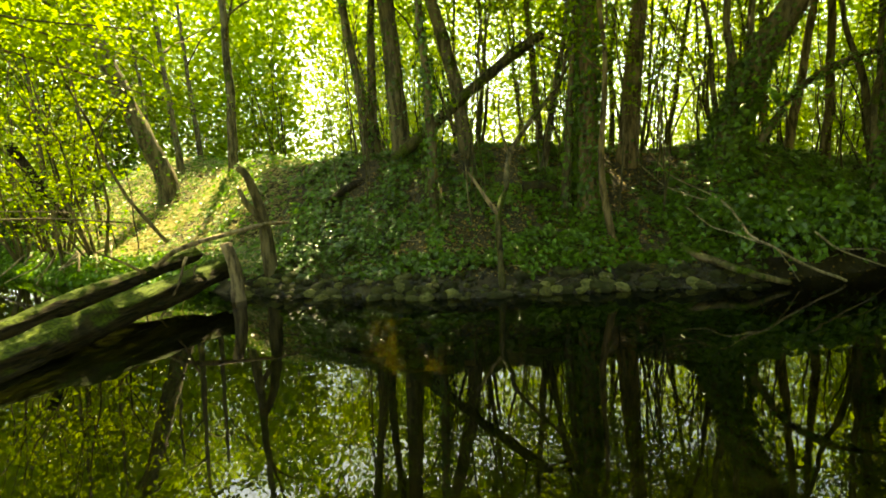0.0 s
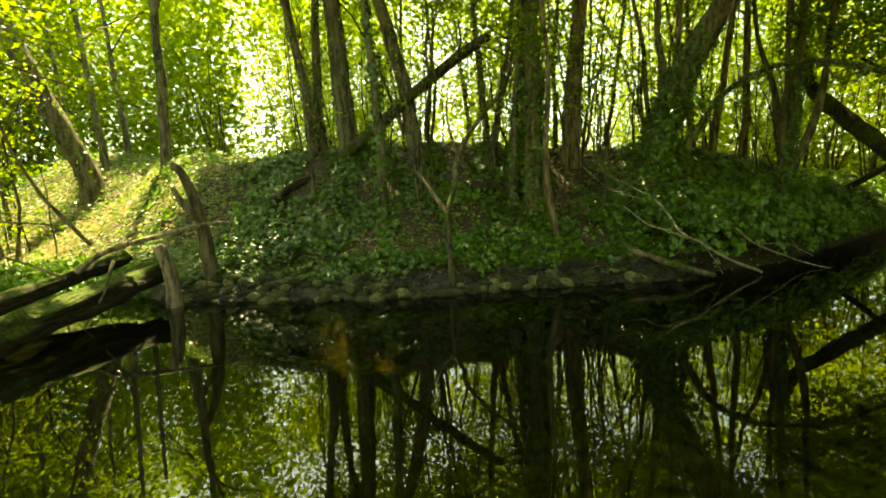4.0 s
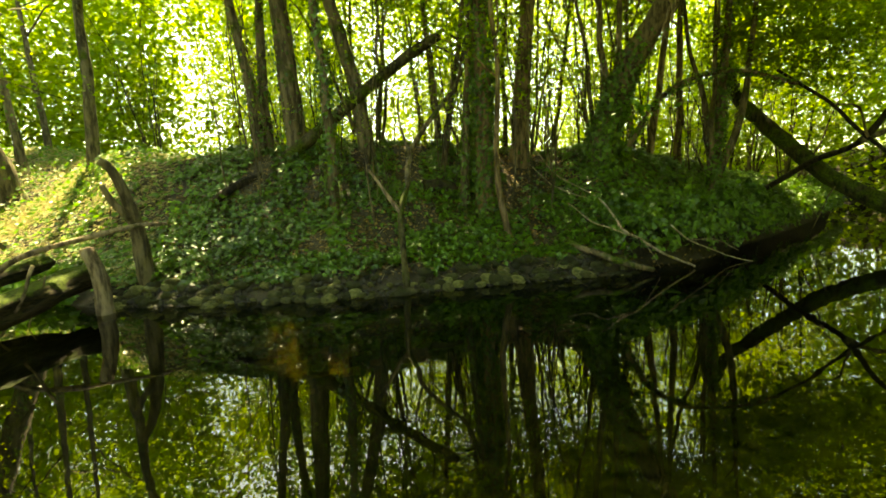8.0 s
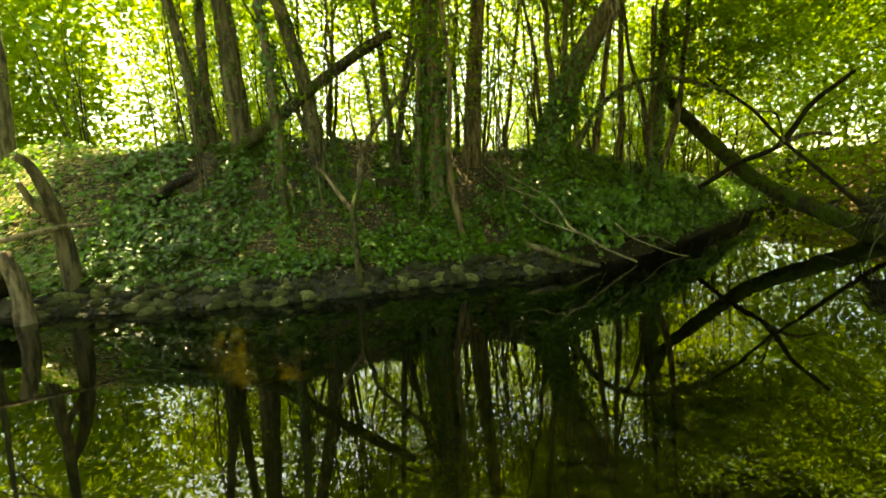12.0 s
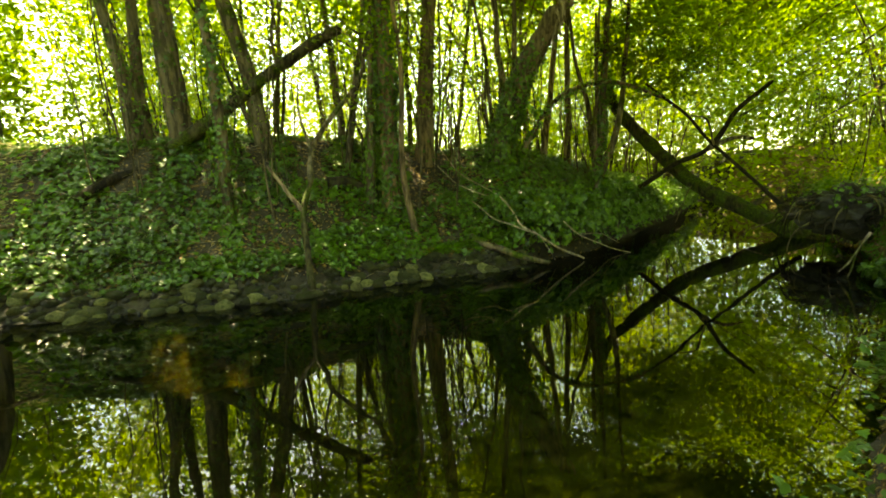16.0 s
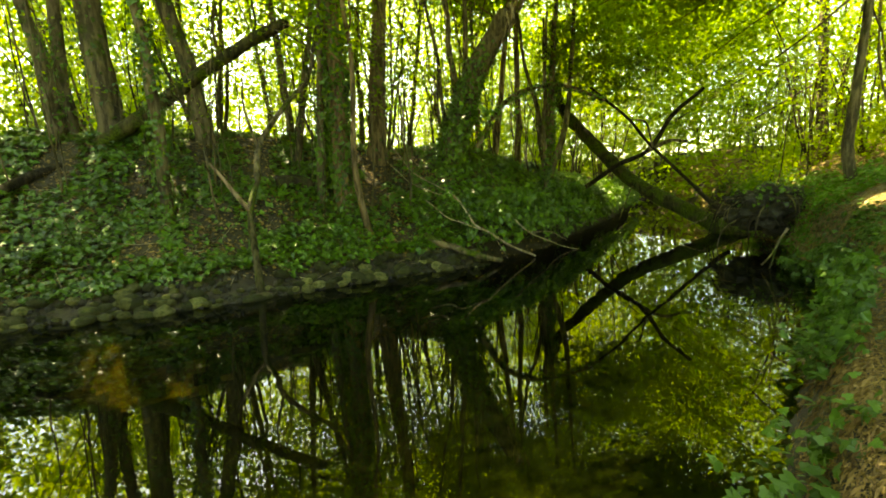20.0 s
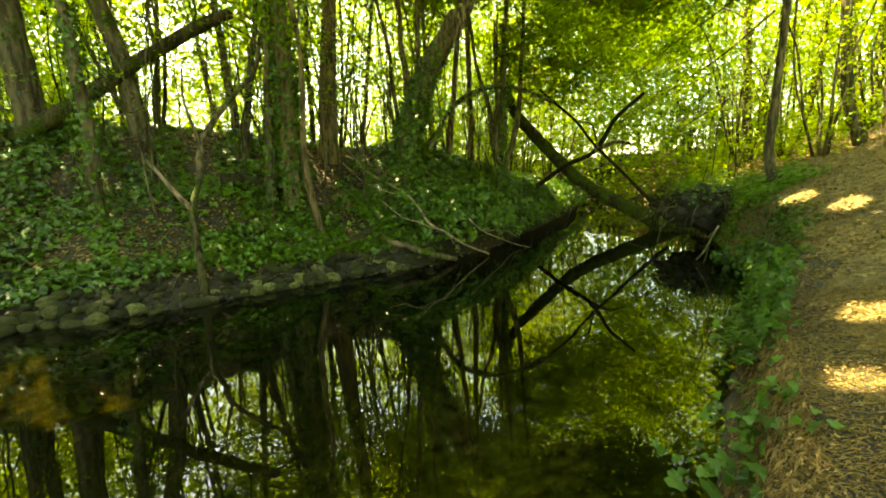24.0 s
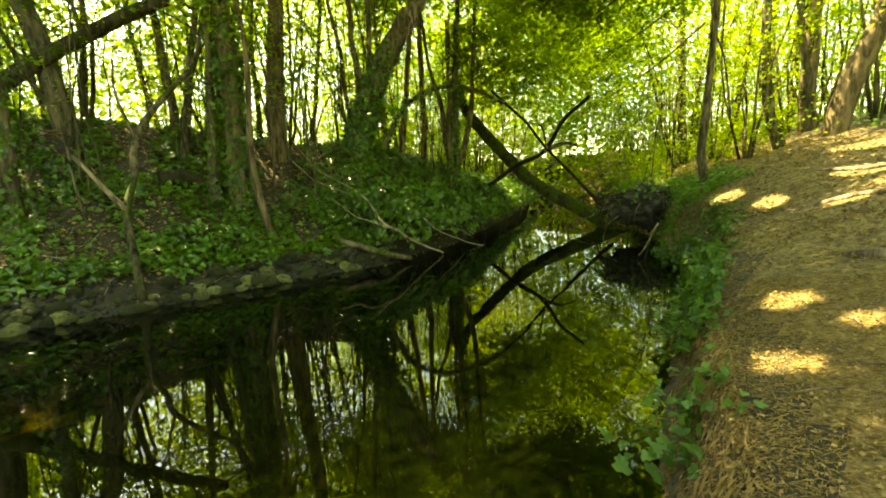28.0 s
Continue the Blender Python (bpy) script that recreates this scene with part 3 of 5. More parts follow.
# beside the path
tall("slender dark crooked tree at the edge of the path", [(10.62, 2.88, 1.3), (10.56, 2.99, 2.2), (10.6, 2.93, 3.58), (10.61, 2.9, 4.99)], 0.095, BARK_DARK, 8, seed=29, over=(-0.9, 1.8, -0.4), crown_r=(3, 3, 2), clusters=70)
tall("slim tree beyond the path", [(15.25, 4.85, 1.72), (15.22, 4.95, 3.39), (15.2, 5.01, 5.08)], 0.15, BARK_DARK, 10, seed=30, over=(-1.5, 2.0, -2.0), crown_r=(3.4, 3.4, 2.6), clusters=70)
tall("crooked tree at the top of the path", [(13.34, 2.04, 2.2), (13.29, 2.37, 3.05), (13.25, 2.58, 5.53)], 0.13, BARK_DARK, 10, seed=31)
tall("stout leaning tree at the top of the path", [(12.96, 1.08, 2.4), (12.97, 0.91, 3.29), (12.99, 0.51, 4.64)], 0.25, BARK_BROWN, 10, seed=32)
tall("straight tree at the top of the path", [(14.89, 1.78, 2.47), (14.89, 1.84, 3.68), (14.88, 1.87, 5.7)], 0.21, BARK_BROWN, 11, seed=33)


# ---- fallen and dead wood ----
def deadwood(name, label, lines, category, ridges=0.0):
    """A fallen trunk or branch: the first line its stem, the rest its side branches."""
    x, y, z = lines[0][0][0]
    base = np.array((x, y, z), float)
    root = thing(name, base, label, category)
    for i, (line, a, b, mat) in enumerate(lines):
        part("trunk" if i == 0 else "branch", limb_mesh(line, a, b, mat, (28 if ridges else 14) if a > 0.1 else 8, 0.12, 0.22, 0, 0.03, base, ridges), root)
    return root


LOG1 = [(-4.13, 7.92, 0.53), (-4.15, 7.75, 0.51), (-4.32, 6.61, 0.38), (-4.50, 5.46, 0.25), (-4.68, 4.28, 0.12), (-4.94, 2.55, 0.08), (-5.12, 1.33, 0.09)]
deadwood("fallen_log", "thick mossy fallen trunk lying across the stream", [(LOG1, 0.22, 0.19, BARK_LOG), ([(-3.90, 6.40, 0.92), (-4.05, 6.40, 0.54), (-4.25, 6.40, 0.20), (-4.48, 6.40, -0.12)], 0.022, 0.014, DEADWOOD), ([(-4.08, 6.90, 0.73), (-4.21, 6.90, 0.45), (-4.40, 6.90, 0.04), (-4.47, 6.90, -0.49)], 0.010, 0.006, DEADWOOD)], "log", 0.14)
LOG2 = [(-5.21, 8.86, 0.71), (-5.24, 8.70, 0.68), (-5.48, 7.65, 0.50), (-5.71, 6.60, 0.32), (-5.95, 5.52, 0.14), (-6.24, 4.25, 0.10), (-6.45, 3.30, 0.10)]
deadwood("fallen_log", "mossy fallen trunk resting behind another log", [(LOG2, 0.13, 0.15, BARK_LOG), ([(-4.9, 6.9, 0.65), (-5.2, 6.6, 0.95), (-5.25, 6.3, 1.1)], 0.03, 0.012, DEADWOOD)], "log", 0.12)
deadwood("broken_stump", "tall broken dead stump with a bent bare top", [([(-3.38, 8.23, 0.1), (-3.38, 8.12, 1.26), (-3.44, 8.0, 1.75), (-3.57, 7.85, 2.2), (-3.66, 7.8, 2.32)], 0.16, 0.06, BARK_DARK), ([(-3.42, 8.05, 1.42), (-3.6, 7.98, 1.65), (-3.73, 7.92, 1.96)], 0.08, 0.04, BARK_DARK)], "stump")
deadwood("rotten_post", "short pale rotten stump full of holes at the waterline", [([(-3.66, 7.4, -0.1), (-3.68, 7.36, 0.64), (-3.76, 7.33, 1.02)], 0.12, 0.09, DEADWOOD)], "stump")
deadwood("dead_branch", "bare pale branch propped between log and stump", [([(-4.75, 6.9, 0.72), (-4.45, 7.1, 0.98), (-3.87, 7.57, 1.17), (-3.32, 8.04, 1.3), (-3.0, 8.27, 1.29)], 0.05, 0.035, DEADWOOD)], "branch")
deadwood("dead_branch", "leaning dead trunk caught among the trees on the mound", [([(-1.2, 10.6, 2.55), (-0.2, 10.42, 3.3), (0.72, 10.2, 4.0), (1.6, 9.9, 4.6), (2.27, 9.53, 4.95)], 0.15, 0.10, BARK_GREEN), ([(1.5, 9.95, 4.5), (1.7, 9.8, 4.9), (1.65, 9.7, 5.4)], 0.035, 0.012, BARK_GREEN)], "fallen tree")
deadwood("forked_stick", "pale forked dead stem standing among stones at the waterline", [([(0.91, 6.94, -0.05), (0.91, 7.24, 0.72), (0.96, 7.54, 1.28), (1.19, 7.81, 1.86)], 0.07, 0.04, BARK_GREEN), ([(0.96, 7.54, 1.28), (0.76, 7.66, 1.58), (0.47, 7.79, 2.05)], 0.05, 0.03, DEADWOOD), ([(1.15, 7.8, 1.77), (1.43, 8.48, 2.53), (2.38, 8.89, 3.75), (2.71, 9.0, 4.74)], 0.05, 0.04, BARK_DARK), ([(1.3, 8.2, 2.2), (1.15, 8.5, 3.0), (1.2, 8.7, 3.6)], 0.03, 0.015, BARK_DARK)], "branch")
deadwood("fallen_branch", "stout pale broken branch sloping into the water", [([(4.14, 7.51, 0.54), (4.24, 7.13, 0.44), (4.48, 6.90, 0.35), (4.56, 6.46, 0.28), (4.87, 6.44, 0.17), (5.21, 6.44, 0.07)], 0.085, 0.04, BARK_MOSSY)], "branch")
deadwood("fallen_branch", "long bare grey branch sliding down the ivy bank", [([(4.07, 8.75, 2.44), (4.66, 9.00, 1.89), (4.95, 8.36, 1.54), (4.79, 7.33, 1.28), (4.71, 6.64, 0.80), (4.91, 6.47, 0.65), (5.27, 6.43, 0.42), (5.64, 6.45, 0.24), (6.14, 6.51, 0.04)], 0.012, 0.022, BARK_PALE), ([(4.35, 9.72, 2.19), (4.48, 8.96, 1.72), (4.76, 8.42, 1.45), (4.76, 7.28, 1.25)], 0.014, 0.01, BARK_PALE), ([(4.62, 8.32, 1.24), (4.55, 7.39, 0.92), (4.54, 6.76, 0.84), (4.82, 6.52, 0.69)], 0.012, 0.015, BARK_PALE), ([(5.01, 6.44, 0.60), (5.23, 6.42, 0.32), (5.37, 6.44, 0.08)], 0.008, 0.005, BARK_PALE)], "branch")
deadwood("fallen_branch", "bare branch trailing from the undercut bank", [([(5.74, 6.65, 0.81), (5.89, 6.49, 0.60), (6.33, 6.54, 0.40), (7.03, 6.76, 0.16), (7.54, 6.59, 0.00)], 0.018, 0.009, BARK_PALE), ([(6.05, 6.50, 0.54), (6.78, 6.68, 0.46), (7.71, 7.07, 0.14)], 0.009, 0.006, BARK_PALE)], "branch")
deadwood("leaning_trunk", "long mossy trunk fallen across the stream at a slant", [([(12.1, 5.2, -0.15), (11.73, 7.63, 1.13), (11.47, 8.71, 1.97), (10.99, 10.21, 3.69), (10.9, 10.8, 4.9)], 0.21, 0.15, BARK_SLIMY), ([(11.9, 6.1, 0.42), (11.4, 5.9, 0.4), (10.9, 6.1, 0.25), (10.5, 6.0, 0.1)], 0.03, 0.012, BARK_DARK), ([(11.6, 8.0, 1.4), (11.2, 8.0, 1.0), (11.0, 8.1, 0.3)], 0.02, 0.008, BARK_DARK)], "fallen tree", 0.06)
deadwood("dead_branch", "thin black forked branch hanging over the stream", [([(11.75, 5.4, 0.4), (11.07, 6.43, 1.63), (10.55, 7.07, 2.54), (10.19, 7.42, 3.15), (9.59, 8.02, 3.93)], 0.055, 0.03, BARK_BLACK), ([(10.67, 6.9, 2.3), (10.4, 6.9, 2.9), (10.0, 7.1, 3.0)], 0.03, 0.015, BARK_DARK)], "branch")
deadwood("dead_branch", "dark broken bough resting on the leaning trunk", [([(10.83, 9.8, 0.93), (11.15, 8.46, 1.85), (11.2, 7.4, 2.27), (11.66, 7.0, 3.15), (12.18, 6.49, 3.82)], 0.075, 0.055, BARK_BLACK), ([(11.2, 7.4, 2.27), (11.7, 7.0, 2.5), (12.1, 6.8, 2.45)], 0.08, 0.04, BARK_DARK)], "branch")
arch = deadwood("ivy_arch_branch", "ivy-covered branch arching between the trees", [([(6.2, 8.6, 2.3), (6.36, 8.6, 2.58), (7.0, 8.5, 3.42), (7.76, 8.3, 3.84), (8.85, 8.1, 3.91), (9.5, 7.5, 3.5)], 0.07, 0.035, BARK_DARK)], "branch")
g = np.random.default_rng(60)
c = spline([(6.2, 8.6, 2.3), (6.36, 8.6, 2.58), (7.0, 8.5, 3.42), (7.76, 8.3, 3.84), (8.85, 8.1, 3.91), (9.5, 7.5, 3.5)], 0.05)
d = unit(g.normal(size=(900, 3)))
at = c[(len(c) * g.random(900) ** 1.5).astype(int)] + d * (0.07 + g.exponential(0.03, 900))[:, None]
part("ivy", leaf_mesh("ivy", at - c[0], d + [0, 0, 0.3], g.uniform(0.04, 0.08, 900), LEAF_IVY, LOBED, 0.6, 59), arch, "dark ivy leaves along the branch")
g = np.random.default_rng(61)
plate_at = np.array((10.75, 4.3, 0.0))
root_plate = thing("root_plate", plate_at, "dark overhanging clod of earth and roots on the bank", "roots")
bm = bmesh.new()
bmesh.ops.create_icosphere(bm, subdivisions=5, radius=1.0)
for v in bm.verts:
    k = 0.92 + 0.34 * noise.noise(v.co * 1.9) + 0.26 * noise.noise(v.co * 4.5) + 0.16 * noise.noise(v.co * 10) + 0.08 * noise.noise(v.co * 21)
    v.co = Vector((v.co.x * 0.6 * k, v.co.y * 0.8 * k, 0.78 + v.co.z * 0.52 * k))
for f in bm.faces:
    f.smooth = True
clod = bpy.data.meshes.new("soil_clod")
bm.to_mesh(clod)
bm.free()
clod.materials.append(SOIL_WET)
part("soil_clod", clod, root_plate)
for i in range(64):
    a = g.uniform(1.2, 5.2)
    s = plate_at + [0.45 * math.cos(a), 0.6 * math.sin(a), g.uniform(0.55, 1.15)]
    k = g.uniform(0.25, 0.7)
    e = s + [math.cos(a) * k, math.sin(a) * k, g.uniform(-0.75, -0.05)]
    m = (s + e) / 2 + [math.cos(a) * 0.12, math.sin(a) * 0.12, g.uniform(0.05, 0.2)]
    part("root", limb_mesh([tuple(s), tuple(m), tuple(e)], g.uniform(0.006, 0.03), 0.004, BARK_BLACK if i % 5 else BARK_DARK, 6, 0.12, 0.2, 0, 0.05, plate_at), root_plate)
d = unit(g.normal(size=(260, 3)) * [1, 1, 0.5] + [0, -0.2, 1.1])
part("ivy", leaf_mesh("ivy", d * [0.66, 0.86, 0.56] + [0, 0, 0.8] + g.normal(size=d.shape) * 0.06, d + g.normal(size=d.shape) * 0.4, g.uniform(0.05, 0.1, 260), LEAF_IVY, LOBED, 0.6, 62), root_plate)
deadwood("bank_root", "pale bare root reaching from the bank into water", [([(8.09, 2.91, 0.68), (8.05, 3.03, 0.36), (7.99, 3.19, 0.07)], 0.02, 0.014, DEADWOOD), ([(8.09, 2.91, 0.68), (8.09, 3.03, 0.38), (8.04, 3.11, -0.02)], 0.016, 0.01, BARK_DARK)], "roots")
for line, a, b in (([(6.95, 0.95), (6.85, 0.55), (6.75, 0.2), (6.6, -0.25), (6.7, -0.9)], 0.05, 0.035), ([(8.6, 1.0), (8.3, 0.6), (8.2, 0.2), (8.3, -0.4)], 0.04, 0.03), ([(4.75, 0.22), (4.62, 0.05), (4.5, -0.2)], 0.06, 0.04)):
    deadwood("path_root", "worn tree root crossing the earth path", [([(x, y, place_on(x, y, (0.03 if k in (0, len(line) - 1) else -0.012))) for k, (x, y) in enumerate(line)], a, b, DEADWOOD)], "roots")
deadwood("mound_log", "shade-dark log half buried in ivy on the mound", [([(-2.6, 9.6, 1.6), (-2.1, 9.95, 1.98), (-1.7, 10.2, 2.15)], 0.1, 0.08, BARK_BLACK)], "log")
deadwood("mound_log", "short dark log lying on the mound slope", [([(1.7, 9.15, 1.72), (2.05, 9.05, 1.75), (2.4, 8.98, 1.62)], 0.15, 0.12, BARK_BLACK)], "log")
deadwood("thin_branch", "thin bare branch rising beside the logs", [([(-4.48, 6.90, 1.12), (-4.75, 6.70, 1.68), (-4.84, 6.60, 1.91), (-4.92, 6.40, 2.41), (-4.99, 6.30, 2.86), (-5.14, 6.20, 3.44), (-5.18, 6.10, 4.08)], 0.03, 0.012, BARK_DARK)], "branch")
deadwood("thin_branch", "long thin bare twig reaching out over the water", [([(-6.2, 0.4, 0.2), (-5.2, 1.2, 1.2), (-4.0, 2.0, 1.55), (-2.87, 2.78, 1.6), (-2.33, 3.25, 1.53)], 0.02, 0.006, BARK_DARK), ([(-3.3, 2.5, 1.58), (-3.0, 2.9, 1.66), (-2.6, 3.3, 1.62)], 0.006, 0.003, BARK_DARK)], "branch")
deadwood("leaning_trunk", "dark trunk leaning over the upstream bank", [([(-10.24, 11.60, 1.46), (-10.47, 11.40, 2.23), (-10.68, 11.20, 2.96), (-10.78, 11.00, 3.51)], 0.15, 0.11, BARK_BLACK)], "fallen tree")

g = np.random.default_rng(71)
tangle = thing("root_tangle", (-9.2, 10.6, 0.4), "tangle of bare sunlit roots on the upstream bank", "roots")
for i in range(16):
    s = np.array((-9.2 + g.normal() * 0.7, 10.7 + g.normal() * 0.3, 0.75 + g.normal() * 0.15))
    e = s + [g.normal() * 0.5, -0.4 - 0.4 * g.random(), -0.9 * g.random() - 0.1]
    part("root", limb_mesh([tuple(s), tuple((s + e) / 2 + g.normal(size=3) * 0.15), tuple(e)], 0.03, 0.01, BARK_PALE, 6, 0.15, 0.1, 0, 0.05, (-9.2, 10.6, 0.4)), tangle)

# ---- woodland behind ----
YOUNG = []
GLADES = [(-19, -12), (2, 9), (20, 29)]  # bearings along which the wood behind is thin
for i, (h, r, lean) in enumerate([(6.5, 0.05, 0.3), (8.0, 0.07, -0.5), (5.2, 0.04, 0.6), (9.5, 0.09, 0.2), (7.0, 0.055, -0.3), (4.0, 0.035, 0.2)]):
    g = np.random.default_rng(100 + i)
    line = [(0, 0, 0), (lean * 0.3, 0.05, h * 0.35), (lean * 0.6, -0.1, h * 0.7), (lean, 0.1, h)]
    root = thing("young_tree", (0, 0, -60), "thin young tree with bright backlit leaves", "tree", "young trees of the wood")
    part("trunk", limb_mesh(line, r, r * 0.3, BARK_DARK, 7, 0.4, 0.1, 0.3, 0.05), root)
    cs = []
    for b in range(8):
        s = sprout(line, 0.25 + 0.7 * b / 8)
        a, k = g.uniform(0, 6.28), g.uniform(0.7, 1.7)
        tip = s + [math.cos(a) * k, math.sin(a) * k, g.uniform(0.1, 0.8)]
        part("limb", limb_mesh([tuple(s), tuple((s + tip) / 2 + [0, 0, 0.12]), tuple(tip)], r * 0.4, 0.006, BARK_DARK, 4, 0.6), root)
        for u in (0.45, 0.75, 1.0):
            cs.append(s + (tip - s) * u + g.normal(size=3) * 0.25)
    cs += [np.array(line[-1]) + g.normal(size=3) * 0.6 for _ in range(8)]
    at, nrm = sprays(g, np.array(cs), 48, 0.36, 0.3)
    part("crown", leaf_mesh("crown", at, nrm, g.uniform(0.05, 0.11, len(at)), LEAF_YOUNG, seed=i), root)
    YOUNG.append(root)

for i in range(4):
    g = np.random.default_rng(140 + i)
    root = thing("hazel_shrub", (0, 0, -60), "many-stemmed shrub with arching thin stems and bright leaves", "shrub", "shrubs of the wood")
    cs = []
    for b in range(7):
        a, h, k = g.uniform(0, 6.28), g.uniform(3.0, 6.5), g.uniform(0.4, 2.4)
        d = np.array((math.cos(a), math.sin(a), 0))
        line = [tuple(d * 0.12), tuple(d * (0.15 + k * 0.25) + [0, 0, h * 0.4]), tuple(d * (k * 0.6) + g.normal(size=3) * 0.15 + [0, 0, h * 0.75]), tuple(d * k + [0, 0, h])]
        part("stem", limb_mesh(line, g.uniform(0.02, 0.045), 0.008, BARK_DARK, 5, 0.6, 0.1, 0, 0.08), root)
        for u in np.linspace(0.3, 1, 7):
            cs.append(sprout(line, u) + g.normal(size=3) * 0.28)
    at, nrm = sprays(g, np.array(cs), 40, 0.34, 0.3)
    part("crown", leaf_mesh("crown", at, nrm, g.uniform(0.045, 0.105, len(at)), LEAF_YOUNG, seed=60 + i), root)
    YOUNG.append(root)

g = np.random.default_rng(5)
spots = []
for _ in range(12000):
    x, y = g.uniform(-24, 32), g.uniform(-9, 34)
    df, dn = bank_far(x, y), bank_near(x, y)
    ok = df > 4.6 or (dn > 5.2 and (x > 8 or y < -4)) or (x > 12 and dn > 0.5 and y > 1.2) or (df > 1.2 and x < -7) or (df > 0.8 and x > 14)
    if (abs(x) < 3 and -4 < y < 0) or (-13 < x < -3.5 and 0 < df < 7):
        ok = False
    gap = 1.35
    if df > 0 and -15 < x < 12:
        gap = 2.2 if df < 12 else 1.7
    if -14 < x < -2 and 0 < df < 13:
        gap = 3.8
    bearing = math.degrees(math.atan2(x, y))
    if df > 7 and any(lo < bearing < hi for lo, hi in GLADES):
        gap = 3.2
    if ok and x < 12 and not shading(np.array([(x, y, place_on(x, y) + h) for h in (2.5, 4.5, 6.5)]), 0.6).all():
        ok = False
    if ok and all((x - a) ** 2 + (y - b) ** 2 > gap ** 2 for a, b in spots):
        spots.append((x, y))
    if len(spots) >= 280:
        break
THICKET = [(6.9, 10.6), (3.4, 11.5), (7.6, 11.5), (5.2, 11.7), (12.4, 2.6), (13.9, 3.6), (0.9, 11.8), (-12, 13), (-14, 14.5), (10.2, 10.2), (16, 2.4), (13.9, 0.4), (-10.6, 11.7), (-8.9, 10.95), (-12.3, 12.5)]
for i, (x, y) in enumerate(spots + THICKET):
    src = YOUNG[int(g.integers(0, 10)) if i < len(spots) else 6 + i % 4]
    s = g.uniform(0.85, 1.35)
    src_m = pose(x, y, place_on(x, y), g.normal() * 5, g.normal() * 5, g.uniform(0, 360)) @ Matrix.Diagonal((s, s, s, 1))
    copy_thing(src, src_m)
for root in YOUNG:
    for o in (*root.children_recursive, root):
        bpy.data.objects.remove(o)


def far_woods():
    """The wood further off, all round: stems and masses of leaves, joined."""
    g = np.random.default_rng(9)
    n = 15500
    a = g.uniform(-math.pi, math.pi, n)
    front = (a > -1.4) & (a < 2.2)
    d = g.uniform(24, 50, n)
    behind = ~front & (g.random(n) > 0.4)
    x, y = np.sin(a) * d, np.cos(a) * d
    z = ground_z(x, y) + g.uniform(0.02, 1, n) * (0.42 * d)
    open_side = (a > -0.5) & (a < 0.75)
    keep = (rough(x, y, 9, 4) > np.where(open_side, -0.3, np.where(a > 0.75, -0.7, -2.0))) | (z < 3.5)
    for lo, hi in GLADES:
        keep &= ~((a > radians(lo)) & (a < radians(hi)) & (z > 4.2) & (g.random(n) > 0.65))
    c = np.stack([x, y, z], 1)[keep & ~behind]
    b, e = g.uniform(-0.95, 1.5, 1300), g.uniform(21, 30, 1300)
    clear = np.ones(1300, bool)
    for lo, hi in GLADES:
        clear &= ~((b > radians(lo)) & (b < radians(hi)) & (g.random(1300) > 0.45))
    b, e = b[clear], e[clear]
    tops = np.stack([np.sin(b) * e, np.cos(b) * e, 1.6 + e * g.uniform(0.4, 0.82, len(e))], 1)
    at, nrm = sprays(g, np.vstack([c, tops]), 52, 1.2, 0.6)
    lit = shading(at)
    at, nrm = at[lit], nrm[lit]
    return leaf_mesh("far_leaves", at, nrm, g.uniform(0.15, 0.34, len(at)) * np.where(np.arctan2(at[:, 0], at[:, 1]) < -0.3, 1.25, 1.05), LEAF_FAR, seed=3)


tagged(part("far_woods", far_woods()), "distant sunlit wood, its green leaves coloured brighter for glow", "trees", kind="stuff")


# ---- overhanging boughs near the water ----
def overhang(label, lines, per, size, seed, leaf=LEAF_WOOD, mass=None, spread=0.24):
    g = np.random.default_rng(seed)
    base = np.array(lines[0][0], float)
    root = thing("overhanging_bough", base, label, "branch")
    cs = []
    for line in lines:
        part("limb", limb_mesh(line, 0.03, 0.006, BARK_DARK, 6, 0.3, 0.1, 0, 0.04, base), root)
        c = spline(line, 0.22)
        cs.append(c[len(c) // 5:] + g.normal(size=(len(c) - len(c) // 5, 3)) * 0.14)
    if mass:
        mid, reach, n = mass
        cs.append(np.array(mid) + unit(g.normal(size=(n, 3))) * g.random((n, 1)) ** 0.4 * reach)
    at, nrm = sprays(g, np.vstack(cs), per, spread, 0.35)
    lit = shading(at)
    at, nrm = at[lit], nrm[lit]
    part("leaves", leaf_mesh("leaves", at - base, nrm, size * g.uniform(0.6, 1.2, len(at)), leaf, seed=seed), root)
    return root


overhang("leafy bough hanging in from the upstream side", [[(-7.0, 5.0, 4.6), (-5.2, 5.4, 4.0), (-3.6, 5.6, 3.5)], [(-6.6, 6.2, 4.2), (-5.0, 6.8, 3.6), (-3.6, 7.0, 3.1)], [(-6.0, 4.0, 4.2), (-4.6, 4.6, 3.7), (-3.2, 5.0, 3.6)], [(-8, 4, 6), (-6, 5, 6), (-4, 6, 5.6)], [(-8, 6, 6.5), (-6, 7, 6.4), (-4.4, 8, 6)], [(-7, 2, 5.5), (-5, 3, 5.4), (-3.4, 4, 5.2)]], 34, 0.085, 41, mass=((-6.2, 5.8, 5.2), (2.6, 2.4, 1.1), 380))
